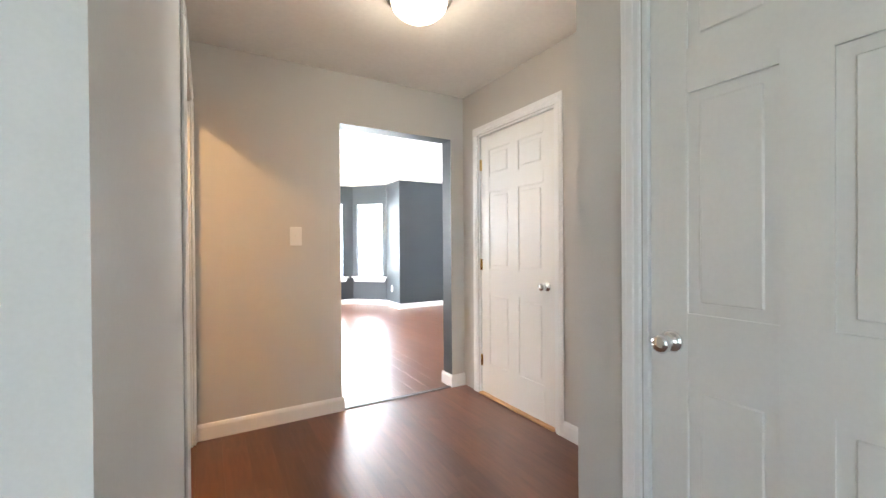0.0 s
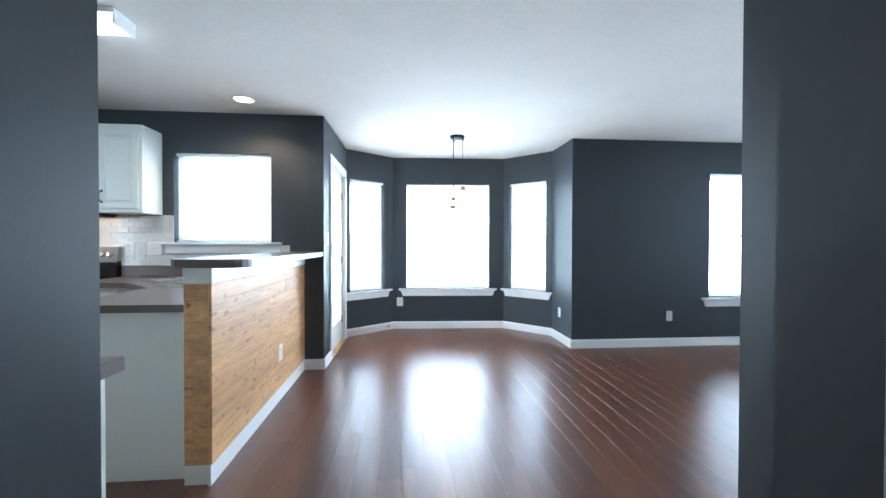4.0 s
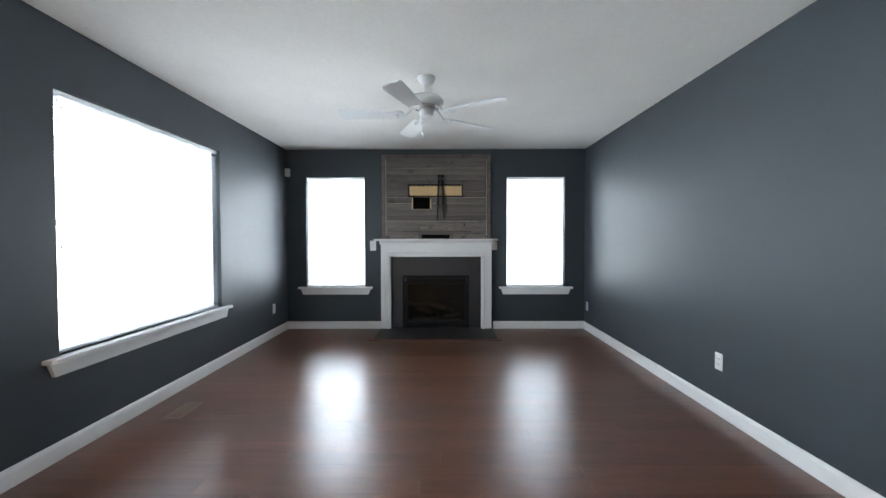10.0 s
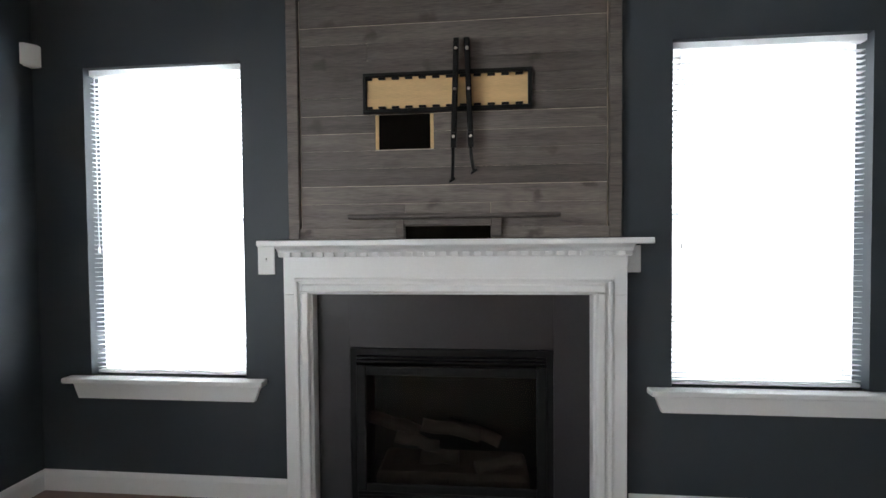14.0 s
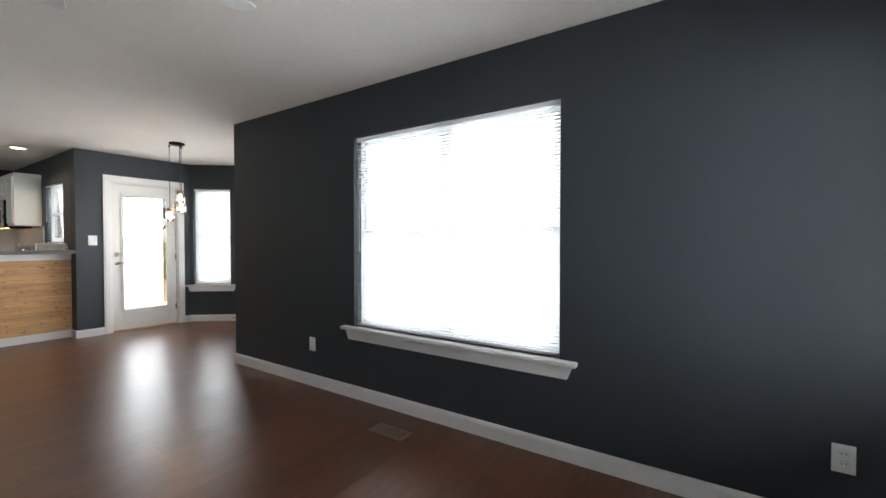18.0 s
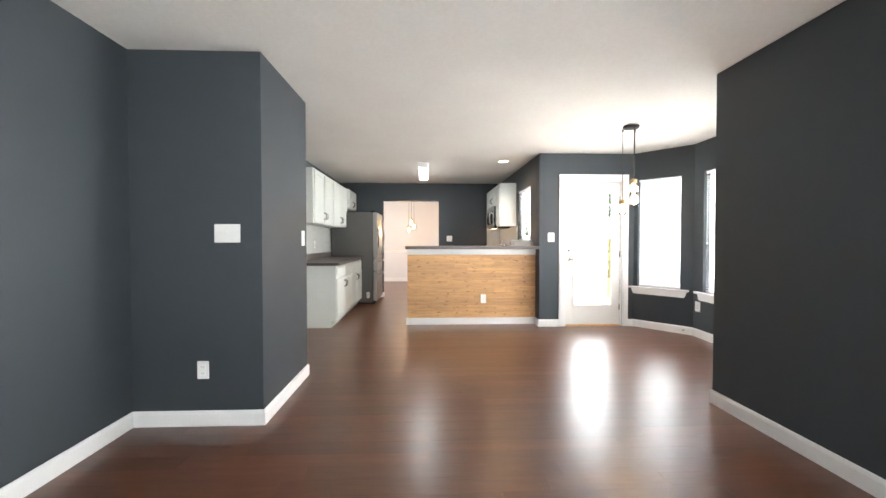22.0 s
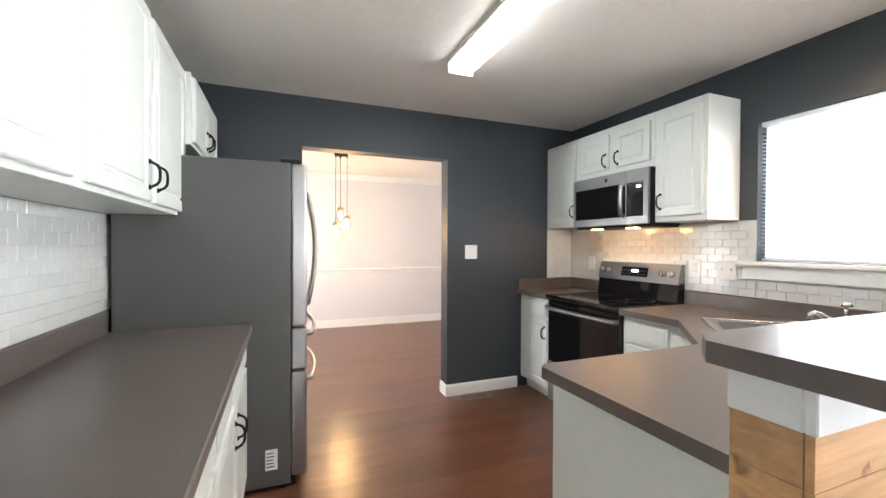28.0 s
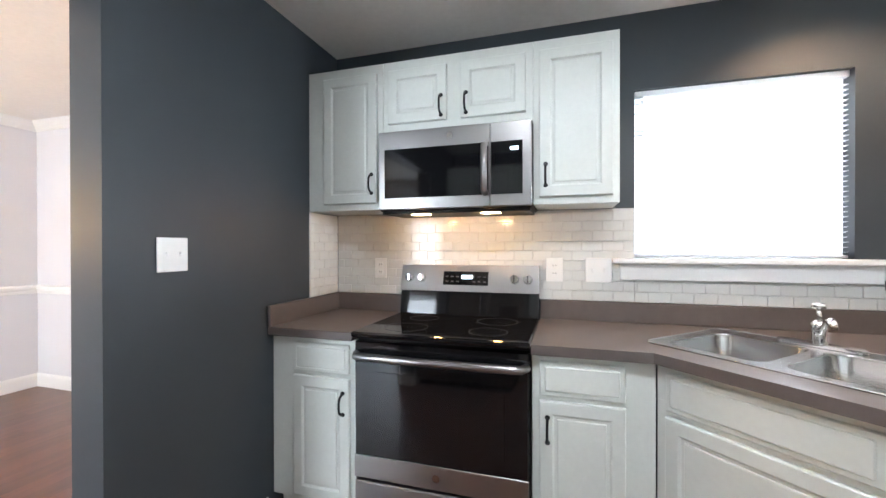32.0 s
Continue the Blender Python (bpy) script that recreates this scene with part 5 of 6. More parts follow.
# range
def kitchen_range():
    x0, x1, yf, yb = RX0, RX1, 6.262, YKN - 0.002
    st = thing("kitchen_range", "black glass and stainless electric range with front oven", "range", ((x0 + x1) / 2, yf, 0))

    def P(name, boxes, material, label="", parent=None):
        bm = bmesh.new()
        for b in boxes:
            box(bm, *b)
        return part(name, bm, material, parent or st, label)

    P("body", [(x0, x1, yf + 0.03, yb - 0.02, 0.02, 0.890, 0.002)], M_BLACK)
    P("cooktop", [(x0 - 0.002, x1 + 0.002, yf - 0.035, yb - 0.06, 0.890, 0.914, 0.008, 2)], M_BLACK_GLASS, "black glass cooktop")
    for cx, cy, r in ((-1.15, 6.39, 0.10), (-0.77, 6.39, 0.085), (-1.15, 6.64, 0.075), (-0.77, 6.64, 0.10)):
        bm = bmesh.new()
        lathe(bm, [(r, 0.0), (r, 0.0006), (r - 0.003, 0.0006), (r - 0.003, 0.0)], (cx, cy, 0.9141), 32)
        part("burner_ring", bm, M_SLOT, st)
    bm = bmesh.new()
    extrude(bm, [(x0, yb - 0.085, 0.905), (x0, yb, 0.905), (x0, yb, 1.05), (x0, yb - 0.06, 1.05)], (x1 - x0, 0, 0))
    part("backguard", bm, M_BLACK_GLASS, st, "glossy black backguard")
    bm = bmesh.new()
    extrude(bm, [(x0, yb - 0.078, 1.040), (x0, yb - 0.005, 1.040), (x0, yb - 0.005, 1.182), (x0, yb - 0.042, 1.182)], (x1 - x0, 0, 0))
    cp = part("control_panel", bm, M_STEEL, st, "stainless control panel")
    tilt = Vector((0, -0.142, 0.036)).normalized()
    for x in (x0 + 0.055, x0 + 0.125, x1 - 0.125, x1 - 0.055):
        bm = bmesh.new()
        c = Vector((x, yb - 0.060, 1.108))
        cyl(bm, c, c + Vector((0, -0.03, 0.008)), 0.024, 0.020, 20)
        box(bm, x - 0.004, x + 0.004, c.y - 0.036, c.y - 0.029, 1.098, 1.134, 0.001)
        part("knob", bm, M_CHROME, cp)
    bm = bmesh.new()
    extrude(bm, [(x0 + 0.25, yb - 0.0745, 1.075), (x0 + 0.25, yb - 0.060, 1.075), (x0 + 0.25, yb - 0.0468, 1.148), (x0 + 0.25, yb - 0.0563, 1.148)], (0.25, 0, 0))
    dp = part("display", bm, M_BLACK_GLASS, cp)
    bm = bmesh.new()
    box(bm, x0 + 0.355, x0 + 0.415, yb - 0.068, yb - 0.0635, 1.110, 1.128)
    part("digits", bm, M_DIGIT, dp)
    bm = bmesh.new()
    for k in range(8):
        xx = x0 + 0.265 + k * 0.03 - (0.0 if k < 3 else -0.0)
        if 2 < k < 5:
            continue
        for zz in (1.092, 1.118):
            box(bm, xx, xx + 0.014, yb - 0.0735, yb - 0.0665, zz, zz + 0.005)
    part("buttons", bm, M_FRIDGE, dp)
    od = P("oven_door", [(x0 + 0.004, x1 - 0.004, yf - 0.008, yf + 0.03, 0.270, 0.870, 0.006)], M_BLACK_GLASS, "black glass oven door")
    P("oven_window", [(x0 + 0.10, x1 - 0.10, yf - 0.0095, yf - 0.007, 0.42, 0.74, 0.001)], M_BLACK_GLASS, "", od)
    P("door_band", [(x0 + 0.004, x1 - 0.004, yf - 0.014, yf - 0.0078, 0.272, 0.372, 0.003)], M_STEEL, "stainless lower band", od)
    bm = bmesh.new()
    cyl(bm, ((x0 + x1) / 2, yf - 0.0142, 0.322), ((x0 + x1) / 2, yf - 0.0155, 0.322), 0.017, seg=20)
    part("badge", bm, M_CHROME, od)
    bm = bmesh.new()
    pts = [(x0 + 0.012, yf - 0.008, 0.812), (x0 + 0.03, yf - 0.045, 0.812)] + [(x0 + 0.06 + (x1 - x0 - 0.12) * k / 6, yf - 0.052 - 0.006 * math.sin(math.pi * k / 6), 0.812) for k in range(7)] + [(x1 - 0.03, yf - 0.045, 0.812), (x1 - 0.012, yf - 0.008, 0.812)]
    tube(bm, pts, 0.017, 10)
    part("oven_handle", bm, M_STEEL, od, "stainless bar handle")
    P("storage_drawer", [(x0 + 0.004, x1 - 0.004, yf - 0.010, yf + 0.03, 0.045, 0.255, 0.006)], M_STEEL, "stainless storage drawer")
    for xx in (x0 + 0.05, x1 - 0.05):
        for yy in (yf + 0.08, yb - 0.08):
            bm = bmesh.new()
            cyl(bm, (xx, yy, 0.001), (xx, yy, 0.022), 0.018, seg=10)
            part("foot", bm, M_BLACK, st)


kitchen_range()


def microwave():
    x0, x1, yf, yb, z0, z1 = -1.350, -0.594, 6.512, YKN - 0.03, 1.462, 1.858
    mw = thing("microwave", "stainless over-range microwave with a black glass door", "microwave", ((x0 + x1) / 2, yf, z0))

    def P(name, boxes, material, label="", parent=None):
        bm = bmesh.new()
        for b in boxes:
            box(bm, *b)
        return part(name, bm, material, parent or mw, label)

    P("body", [(x0, x1, yf + 0.022, yb, z0, z1, 0.003)], M_BLACK)
    xd = x1 - 0.19
    d = P("door", [(x0, xd, yf, yf + 0.021, z0 + 0.006, z1 - 0.002, 0.004)], M_STEEL, "stainless framed door")
    P("door_glass", [(x0 + 0.035, xd - 0.006, yf - 0.003, yf - 0.0002, z0 + 0.062, z1 - 0.092, 0.001)], M_BLACK_GLASS, "black window glass", d)
    P("window_mesh", [(x0 + 0.075, xd - 0.075, yf - 0.0042, yf - 0.0028, z0 + 0.095, z1 - 0.135, 0.0)], M_BLACK_GLASS, "", d)
    bm = bmesh.new()
    cyl(bm, ((x0 + xd) / 2 + 0.09, yf - 0.0002, z1 - 0.045), ((x0 + xd) / 2 + 0.09, yf - 0.002, z1 - 0.045), 0.015, seg=18)
    part("badge", bm, M_CHROME, d)
    c = P("control_panel", [(xd + 0.002, x1, yf, yf + 0.021, z0 + 0.006, z1 - 0.002, 0.004)], M_STEEL)
    P("keypad", [(xd + 0.006, x1 - 0.040, yf - 0.003, yf - 0.0002, z0 + 0.062, z1 - 0.092, 0.001)], M_BLACK_GLASS, "black touch keypad", c)
    P("digits", [(xd + 0.095, xd + 0.13, yf - 0.0038, yf - 0.003, z1 - 0.135, z1 - 0.120)], M_DIGIT, "", c)
    bm = bmesh.new()
    tube(bm, [(xd - 0.022, yf - 0.001, z1 - 0.10), (xd - 0.022, yf - 0.030, z1 - 0.112), (xd - 0.022, yf - 0.034, (z0 + z1) / 2), (xd - 0.022, yf - 0.030, z0 + 0.082), (xd - 0.022, yf - 0.001, z0 + 0.07)], 0.016, 12)
    part("handle", bm, M_STEEL, d, "curved stainless handle")
    P("grease_filter", [(x0 + 0.01, x1 - 0.01, yf + 0.03, yb - 0.01, z0 - 0.014, z0 - 0.0005, 0.002)], M_BLACK)
    for xx in (x0 + 0.20, x1 - 0.20):
        P("lamp_lens", [(xx - 0.045, xx + 0.045, yf + 0.06, yf + 0.10, z0 - 0.018, z0 - 0.0142)], M_HOODLAMP, "lit lamp lens")


microwave()


def fridge():
    x0, x1, yb, yc, yf = -1.780, -0.886, YK + 0.03, 4.256, 4.335
    z1 = 1.775
    fr = thing("refrigerator", "stainless french-door refrigerator with grey sides", "refrigerator", ((x0 + x1) / 2, yc, 0))

    def P(name, boxes, material, label="", parent=None, seg=2):
        bm = bmesh.new()
        for b in boxes:
            box(bm, *b, seg) if len(b) == 7 else box(bm, *b)
        return part(name, bm, material, parent or fr, label)

    P("body", [(x0, x1, yb, yc - 0.004, 0.025, z1 - 0.02, 0.004)], M_FRIDGE, "grey painted cabinet")
    P("hinge_cover", [(x1 - 0.075, x1 - 0.015, yc - 0.055, yf - 0.03, z1 - 0.021, z1 + 0.004, 0.005)], M_BLACK)
    P("hinge_cover", [(x0 + 0.015, x0 + 0.075, yc - 0.055, yf - 0.03, z1 - 0.021, z1 + 0.004, 0.005)], M_BLACK)
    xm = (x0 + x1) / 2
    doors = []
    for a, b in ((x0, xm - 0.003), (xm + 0.003, x1)):
        doors.append(P("door", [(a, b, yc, yf, 0.872, z1 - 0.022, 0.012)], M_STEEL))
    dr = [P("freezer_drawer", [(x0, x1, yc, yf, 0.636, 0.863, 0.012)], M_STEEL), P("freezer_drawer", [(x0, x1, yc, yf, 0.060, 0.627, 0.012)], M_STEEL)]
    for d, xx in zip(doors, (xm - 0.045, xm + 0.045)):
        bm = bmesh.new()
        pts = [(xx, yf - 0.002, 0.93)] + [(xx, yf + 0.030 + 0.045 * math.sin(math.pi * k / 8), 0.94 + 0.70 * k / 8) for k in range(9)] + [(xx, yf - 0.002, 1.65)]
        tube(bm, pts, 0.013, 10)
        part("handle", bm, M_STEEL, d, "long bowed stainless handle")
    for d, zz in zip(dr, (0.815, 0.565)):
        bm = bmesh.new()
        pts = [(x0 + 0.07, yf - 0.002, zz)] + [(x0 + 0.08 + (x1 - x0 - 0.16) * k / 8, yf + 0.030 + 0.035 * math.sin(math.pi * k / 8), zz) for k in range(9)] + [(x1 - 0.07, yf - 0.002, zz)]
        tube(bm, pts, 0.013, 10)
        part("handle", bm, M_STEEL, d, "bowed stainless handle")
    xr = (xm + x1) / 2 + 0.04
    P("water_dispenser", [(xr - 0.10, xr + 0.10, yf - 0.002, yf + 0.004, 1.08, 1.46, 0.003)], M_BLACK_GLASS, "black recessed water dispenser", doors[1])
    bm = bmesh.new()
    box(bm, xr - 0.07, xr + 0.07, yf + 0.0042, yf + 0.006, 1.11, 1.31)
    part("dispenser_recess", bm, M_SLOT, doors[1])
    P("toe_grille", [(x0 + 0.02, x1 - 0.02, yc - 0.05, yc + 0.02, 0.002, 0.058, 0.003)], M_BLACK)
    P("label_sticker", [(x1 - 0.0002, x1 + 0.0006, yc - 0.13, yc - 0.07, 0.115, 0.225)], M_PLASTIC, "white paper energy label")
    bm = bmesh.new()
    for k in range(5):
        box(bm, x1 + 0.0006, x1 + 0.0009, yc - 0.125, yc - 0.085 - 0.004 * (k % 3), 0.13 + k * 0.018, 0.136 + k * 0.018)
    part("label_print", bm, M_SLOT, fr)


fridge()

# peninsula pony wall, trim, bar top
pw = thing("pony_wall", "half-height peninsula wall clad in honey pine boards", "half wall", (0.96, 5.9, 0), kind="structure")
PX0, PX1, PY0 = 0.925, 1.060, 5.000
bm = bmesh.new()
box(bm, PX0, PX1 - 0.016, PY0 + 0.016, YKN - 0.001, 0.002, 1.090)
part("core", bm, M_CAB, pw)
rng = random.Random(21)
ROW = 0.0913
for k in range(10):
    z = 0.098 + k * ROW
    cuts = [PY0]
    while cuts[-1] < YKN - 0.002:
        nx = cuts[-1] + rng.uniform(0.55, 1.25)
        cuts.append(YKN - 0.002 if nx > YKN - 0.3 else nx)
    for a, b in zip(cuts, cuts[1:]):
        bm = bmesh.new()
        box(bm, PX1 - 0.0155, PX1 - rng.uniform(0, 0.0015), a + 0.0006, b - 0.0006, z + 0.0005, z + ROW - 0.0005, 0.0006)
        part("pine_board", bm, M_PINE, pw)
    bm = bmesh.new()
    box(bm, PX0 + 0.001, PX1 - 0.0165, PY0, PY0 + 0.0155, z + 0.0005, z + ROW - 0.0005, 0.0006)
    part("pine_board", bm, M_PINE, pw)
bm = bmesh.new()
box(bm, PX1 - 0.0155, PX1 + 0.004, PY0 - 0.004, YKN - 0.002, 1.012, 1.092, 0.003)
box(bm, PX0 - 0.002, PX1 - 0.0155, PY0 - 0.004, PY0 + 0.0155, 1.012, 1.092, 0.003)
part("trim_band", bm, M_TRIM, pw, "white painted band below the bar top")
baseboard((PX1, PY0), (PX1, YKN), -0.016, 0.001)
baseboard((PX0, PY0), (PX1, PY0), 0.0, 0.001)
bm = bmesh.new()
bx0, bx1, by0, by1 = 0.850, 1.235, 4.970, YKN - 0.003
out = [(bx0 + 0.05, by0), (bx1 - 0.09, by0)] + [(bx1 - 0.09 + 0.09 * math.sin(radians(a)), by0 + 0.09 - 0.09 * math.cos(radians(a))) for a in (22, 45, 68, 90)] + [(bx1, by1), (bx0, by1), (bx0, by0 + 0.06)]
slab_with_hole(bm, out, None, 1.0925, 1.135)
bt = thing("bar_top", "grey-brown laminate bar top with rounded corner on the half wall", "bar top", (1.05, 5.9, 1.0925))
part("slab", bm, M_LAMINATE, bt)


# tiled splashbacks: one tile mesh for each width
def tiles(name, m, w, h, label, cut=None, tw=0.0985, th=0.0508):
    ob = thing(name, label, "tiling", m=m, kind="structure")
    bm = bmesh.new()
    box(bm, 0, w, -0.0003, 0.0035, 0, h)
    part("grout", bm, M_GROUT, ob)
    cache = {}
    r = 0
    z = 0.001
    while z < h - 0.012:
        hh = min(th, h - z) - 0.0018
        x = -(tw / 2) * (r % 2)
        while x < w - 0.004:
            a, b = max(x, 0.0), min(x + tw, w) - 0.0018
            if b - a > 0.008 and not (cut and a < cut[1] and b > cut[0] and z + hh > cut[2]):
                key = (round(b - a, 4), round(hh, 4))
                if key not in cache:
                    bm = bmesh.new()
                    box(bm, 0, key[0], 0.002, 0.0075, 0, key[1], 0.0016)
                    cache[key] = finish(bm, "tile", M_TILE)
                t = new("tile", cache[key])
                t.parent = ob
                t.location = (a, 0, z)
            x += tw
        z += th
        r += 1
    return ob


tiles("splashback_south", pose(-0.960, YK + 0.001, HS + 0.101), 2.262, UZ0 - HS - 0.103, "glossy white subway tile splashback")
tiles("splashback_north", pose(KW0 - 0.002, YKN - 0.001, HN + 0.101, 0, 0, 180), KW0 - 0.002 - XW - 0.008, UZN0 - HN - 0.103, "glossy white subway tile splashback")
tiles("splashback_sill", pose(0.923, YKN - 0.001, HN + 0.101, 0, 0, 180), 0.923 - KW0, KWZ0 - 0.026 - HN - 0.103, "glossy white subway tile splashback below the window")
tiles("splashback_west", pose(XW + 0.001, YKN - 0.008, HN + 0.101, 0, 0, -90), YKN - UN - 0.008, UZN0 - HN - 0.103, "glossy white subway tile return")
bm = bmesh.new()
box(bm, KW0 - 0.068, 0.84, YKN - 0.026, YKN - 0.0087, 1.118, KWZ0 - 0.027, 0.003)
solid("trim_window_apron", bm, M_TRIM, "white painted apron board below the kitchen window", "trim", kind="structure")
plate("wall_outlet", (-1.50, YKN - 0.0086, 1.158), (0, -1, 0), 0.075, 0.118, "white outlet plate on the tiles", "outlet", ["outlet"], G)
plate("wall_outlet", (-0.505, YKN - 0.0086, 1.163), (0, -1, 0), 0.085, 0.125, "white outlet plate on the tiles", "outlet", ["outlet"], G)
plate("light_switch", (-0.290, YKN - 0.0086, 1.163), (0, -1, 0), 0.125, 0.125, "white double switch plate on the tiles", "switch", ["switch", "switch"], "light switches")
plate("wall_outlet", (0.673, YK + 0.0086, 1.148), (0, 1, 0), 0.075, 0.118, "white outlet plate on the tiles", "outlet", ["outlet"], G)
plate("wall_outlet", (0.201, YK + 0.0086, 1.150), (0, 1, 0), 0.075, 0.118, "white outlet plate on the tiles", "outlet", ["outlet"], G)


# ---- lamps ----
fl = thing("ceiling_light", "white wraparound fluorescent ceiling light, lit", "ceiling light", (-0.16, 5.225, H - 0.09))
bm = bmesh.new()
box(bm, -0.840, 0.520, 5.135, 5.315, H - 0.03, H - 0.001, 0.003)
part("housing", bm, M_PLASTIC, fl)
bm = bmesh.new()
extrude(bm, [(-0.825, 5.145, H - 0.031), (-0.825, 5.305, H - 0.031), (-0.825, 5.300, H - 0.058), (-0.825, 5.280, H - 0.080), (-0.825, 5.170, H - 0.080), (-0.825, 5.150, H - 0.058)], (1.33, 0, 0))
part("diffuser", bm, M_TUBE, fl)
for x in (-0.842, 0.506):
    bm = bmesh.new()
    box(bm, x, x + 0.016, 5.143, 5.307, H - 0.083, H - 0.031, 0.003)
    part("end_cap", bm, M_PLASTIC, fl)
window_light("fluorescent_glow", (-0.16, 5.225, H - 0.10), (-0.16, 5.225, 0), 1.3, 0.14, 5.5, (0.95, 0.98, 1.0))

can = thing("recessed_light", "white-trimmed recessed ceiling light, lit", "ceiling light", (0.655, 6.465, H - 0.004))
bm = bmesh.new()
lathe(bm, [(0.095, -0.001), (0.095, -0.006), (0.075, -0.008), (0.073, -0.002)], (0.655, 6.465, H), 28)
part("trim_ring", bm, M_PLASTIC, can)
bm = bmesh.new()
lathe(bm, [(0.073, -0.004), (0.0, -0.0045)], (0.655, 6.465, H), 28)
part("lens", bm, M_CAN, can)
cl = bpy.data.lights.new("recessed_beam", "SPOT")
cl.energy, cl.color, cl.spot_size, cl.spot_blend, cl.shadow_soft_size = 15, (1.0, 0.64, 0.38), radians(140), 0.5, 0.06
new("recessed_beam", cl).matrix_world = look((0.655, 6.465, H - 0.02), (0.655, 6.465, 0))

dome = thing("ceiling_light", "flush ceiling light with a frosted glass bowl and nickel rim, lit", "ceiling light", (1.73, 2.21, H - 0.10))
bm = bmesh.new()
lathe(bm, [(0.0, -0.001), (0.165, -0.001), (0.165, -0.030), (0.150, -0.042), (0.140, -0.042)], (1.73, 2.21, H), 32)
part("rim", bm, M_NICKEL, dome)
bm = bmesh.new()
lathe(bm, [(0.142, -0.040), (0.132, -0.075), (0.100, -0.105), (0.050, -0.122), (0.0, -0.127)], (1.73, 2.21, H), 32)
part("glass_bowl", bm, M_DOME, dome)
bulb_light("hall_glow", (1.73, 2.21, H - 0.20), 0.5, (1.0, 0.84, 0.66), 0.10)
bulb_light("side_room_glow", (0.18, 2.22, 2.30), 4.6, (1.0, 0.59, 0.25), 0.04)
for xx in (-1.14, -0.80):
    bulb_light("range_lamp_glow", (xx, 6.56, 1.435), 0.65, (1.0, 0.47, 0.13), 0.02)


def pendant(at, drops):
    ob = thing("pendant_light", "three-drop pendant with dark canopy, wooden caps and clear glass jars, lit", "pendant light", m=pose(*at), group="jar pendants")
    bm = bmesh.new()
    lathe(bm, [(0.0, 0.0), (0.082, -0.001), (0.082, -0.016), (0.072, -0.026), (0.0, -0.030)], (0, 0, -0.001), 32)
    part("canopy", bm, M_BLACK, ob)
    for dx, dy, dz in drops:
        bm = bmesh.new()
        cyl(bm, (dx, dy, -0.03), (dx, dy, dz + 0.03), 0.0035, seg=6)
        cyl(bm, (dx, dy, -0.05), (dx, dy, -0.028), 0.012, seg=10)
        part("cord", bm, M_SLOT, ob)
        bm = bmesh.new()
        lathe(bm, [(0.0, 0.030), (0.014, 0.028), (0.031, 0.021), (0.035, 0.017), (0.035, -0.020), (0.031, -0.024), (0.0, -0.024)], (dx, dy, dz), 20)
        part("cap", bm, M_DECK, ob, "turned wooden cap")
        bm = bmesh.new()
        lathe(bm, [(0.030, -0.022), (0.040, -0.036), (0.046, -0.062), (0.045, -0.108), (0.037, -0.132), (0.0345, -0.131), (0.0425, -0.107), (0.0435, -0.062), (0.0375, -0.037), (0.028, -0.024)], (dx, dy, dz), 24)
        g = part("glass_jar", bm, M_JAR, ob)
        g.visible_shadow = False
        bm = bmesh.new()
        lathe(bm, [(0.0, -0.106), (0.014, -0.100), (0.022, -0.082), (0.020, -0.062), (0.012, -0.046), (0.011, -0.024)], (dx, dy, dz), 16)
        part("bulb", bm, M_BULB, ob)
    return ob


DROPS = [(-0.054, -0.062, -0.81), (-0.035, 0.060, -0.71), (0.064, 0.001, -0.60)]
pendant((2.611, 7.463, H), DROPS)
pendant((-3.66, 4.88, H), [(0.02, -0.065, -0.87), (-0.05, 0.0, -0.68), (0.03, 0.070, -0.79)])
for dx, dy, dz in DROPS:
    bulb_light("pendant_glow", (2.611 + dx, 7.463 + dy, H + dz - 0.17), 0.8, (1.0, 0.66, 0.32), 0.03)
bulb_light("dining_glow", (-3.66, 4.88, H - 1.0), 12, (1.0, 0.60, 0.26), 0.08)


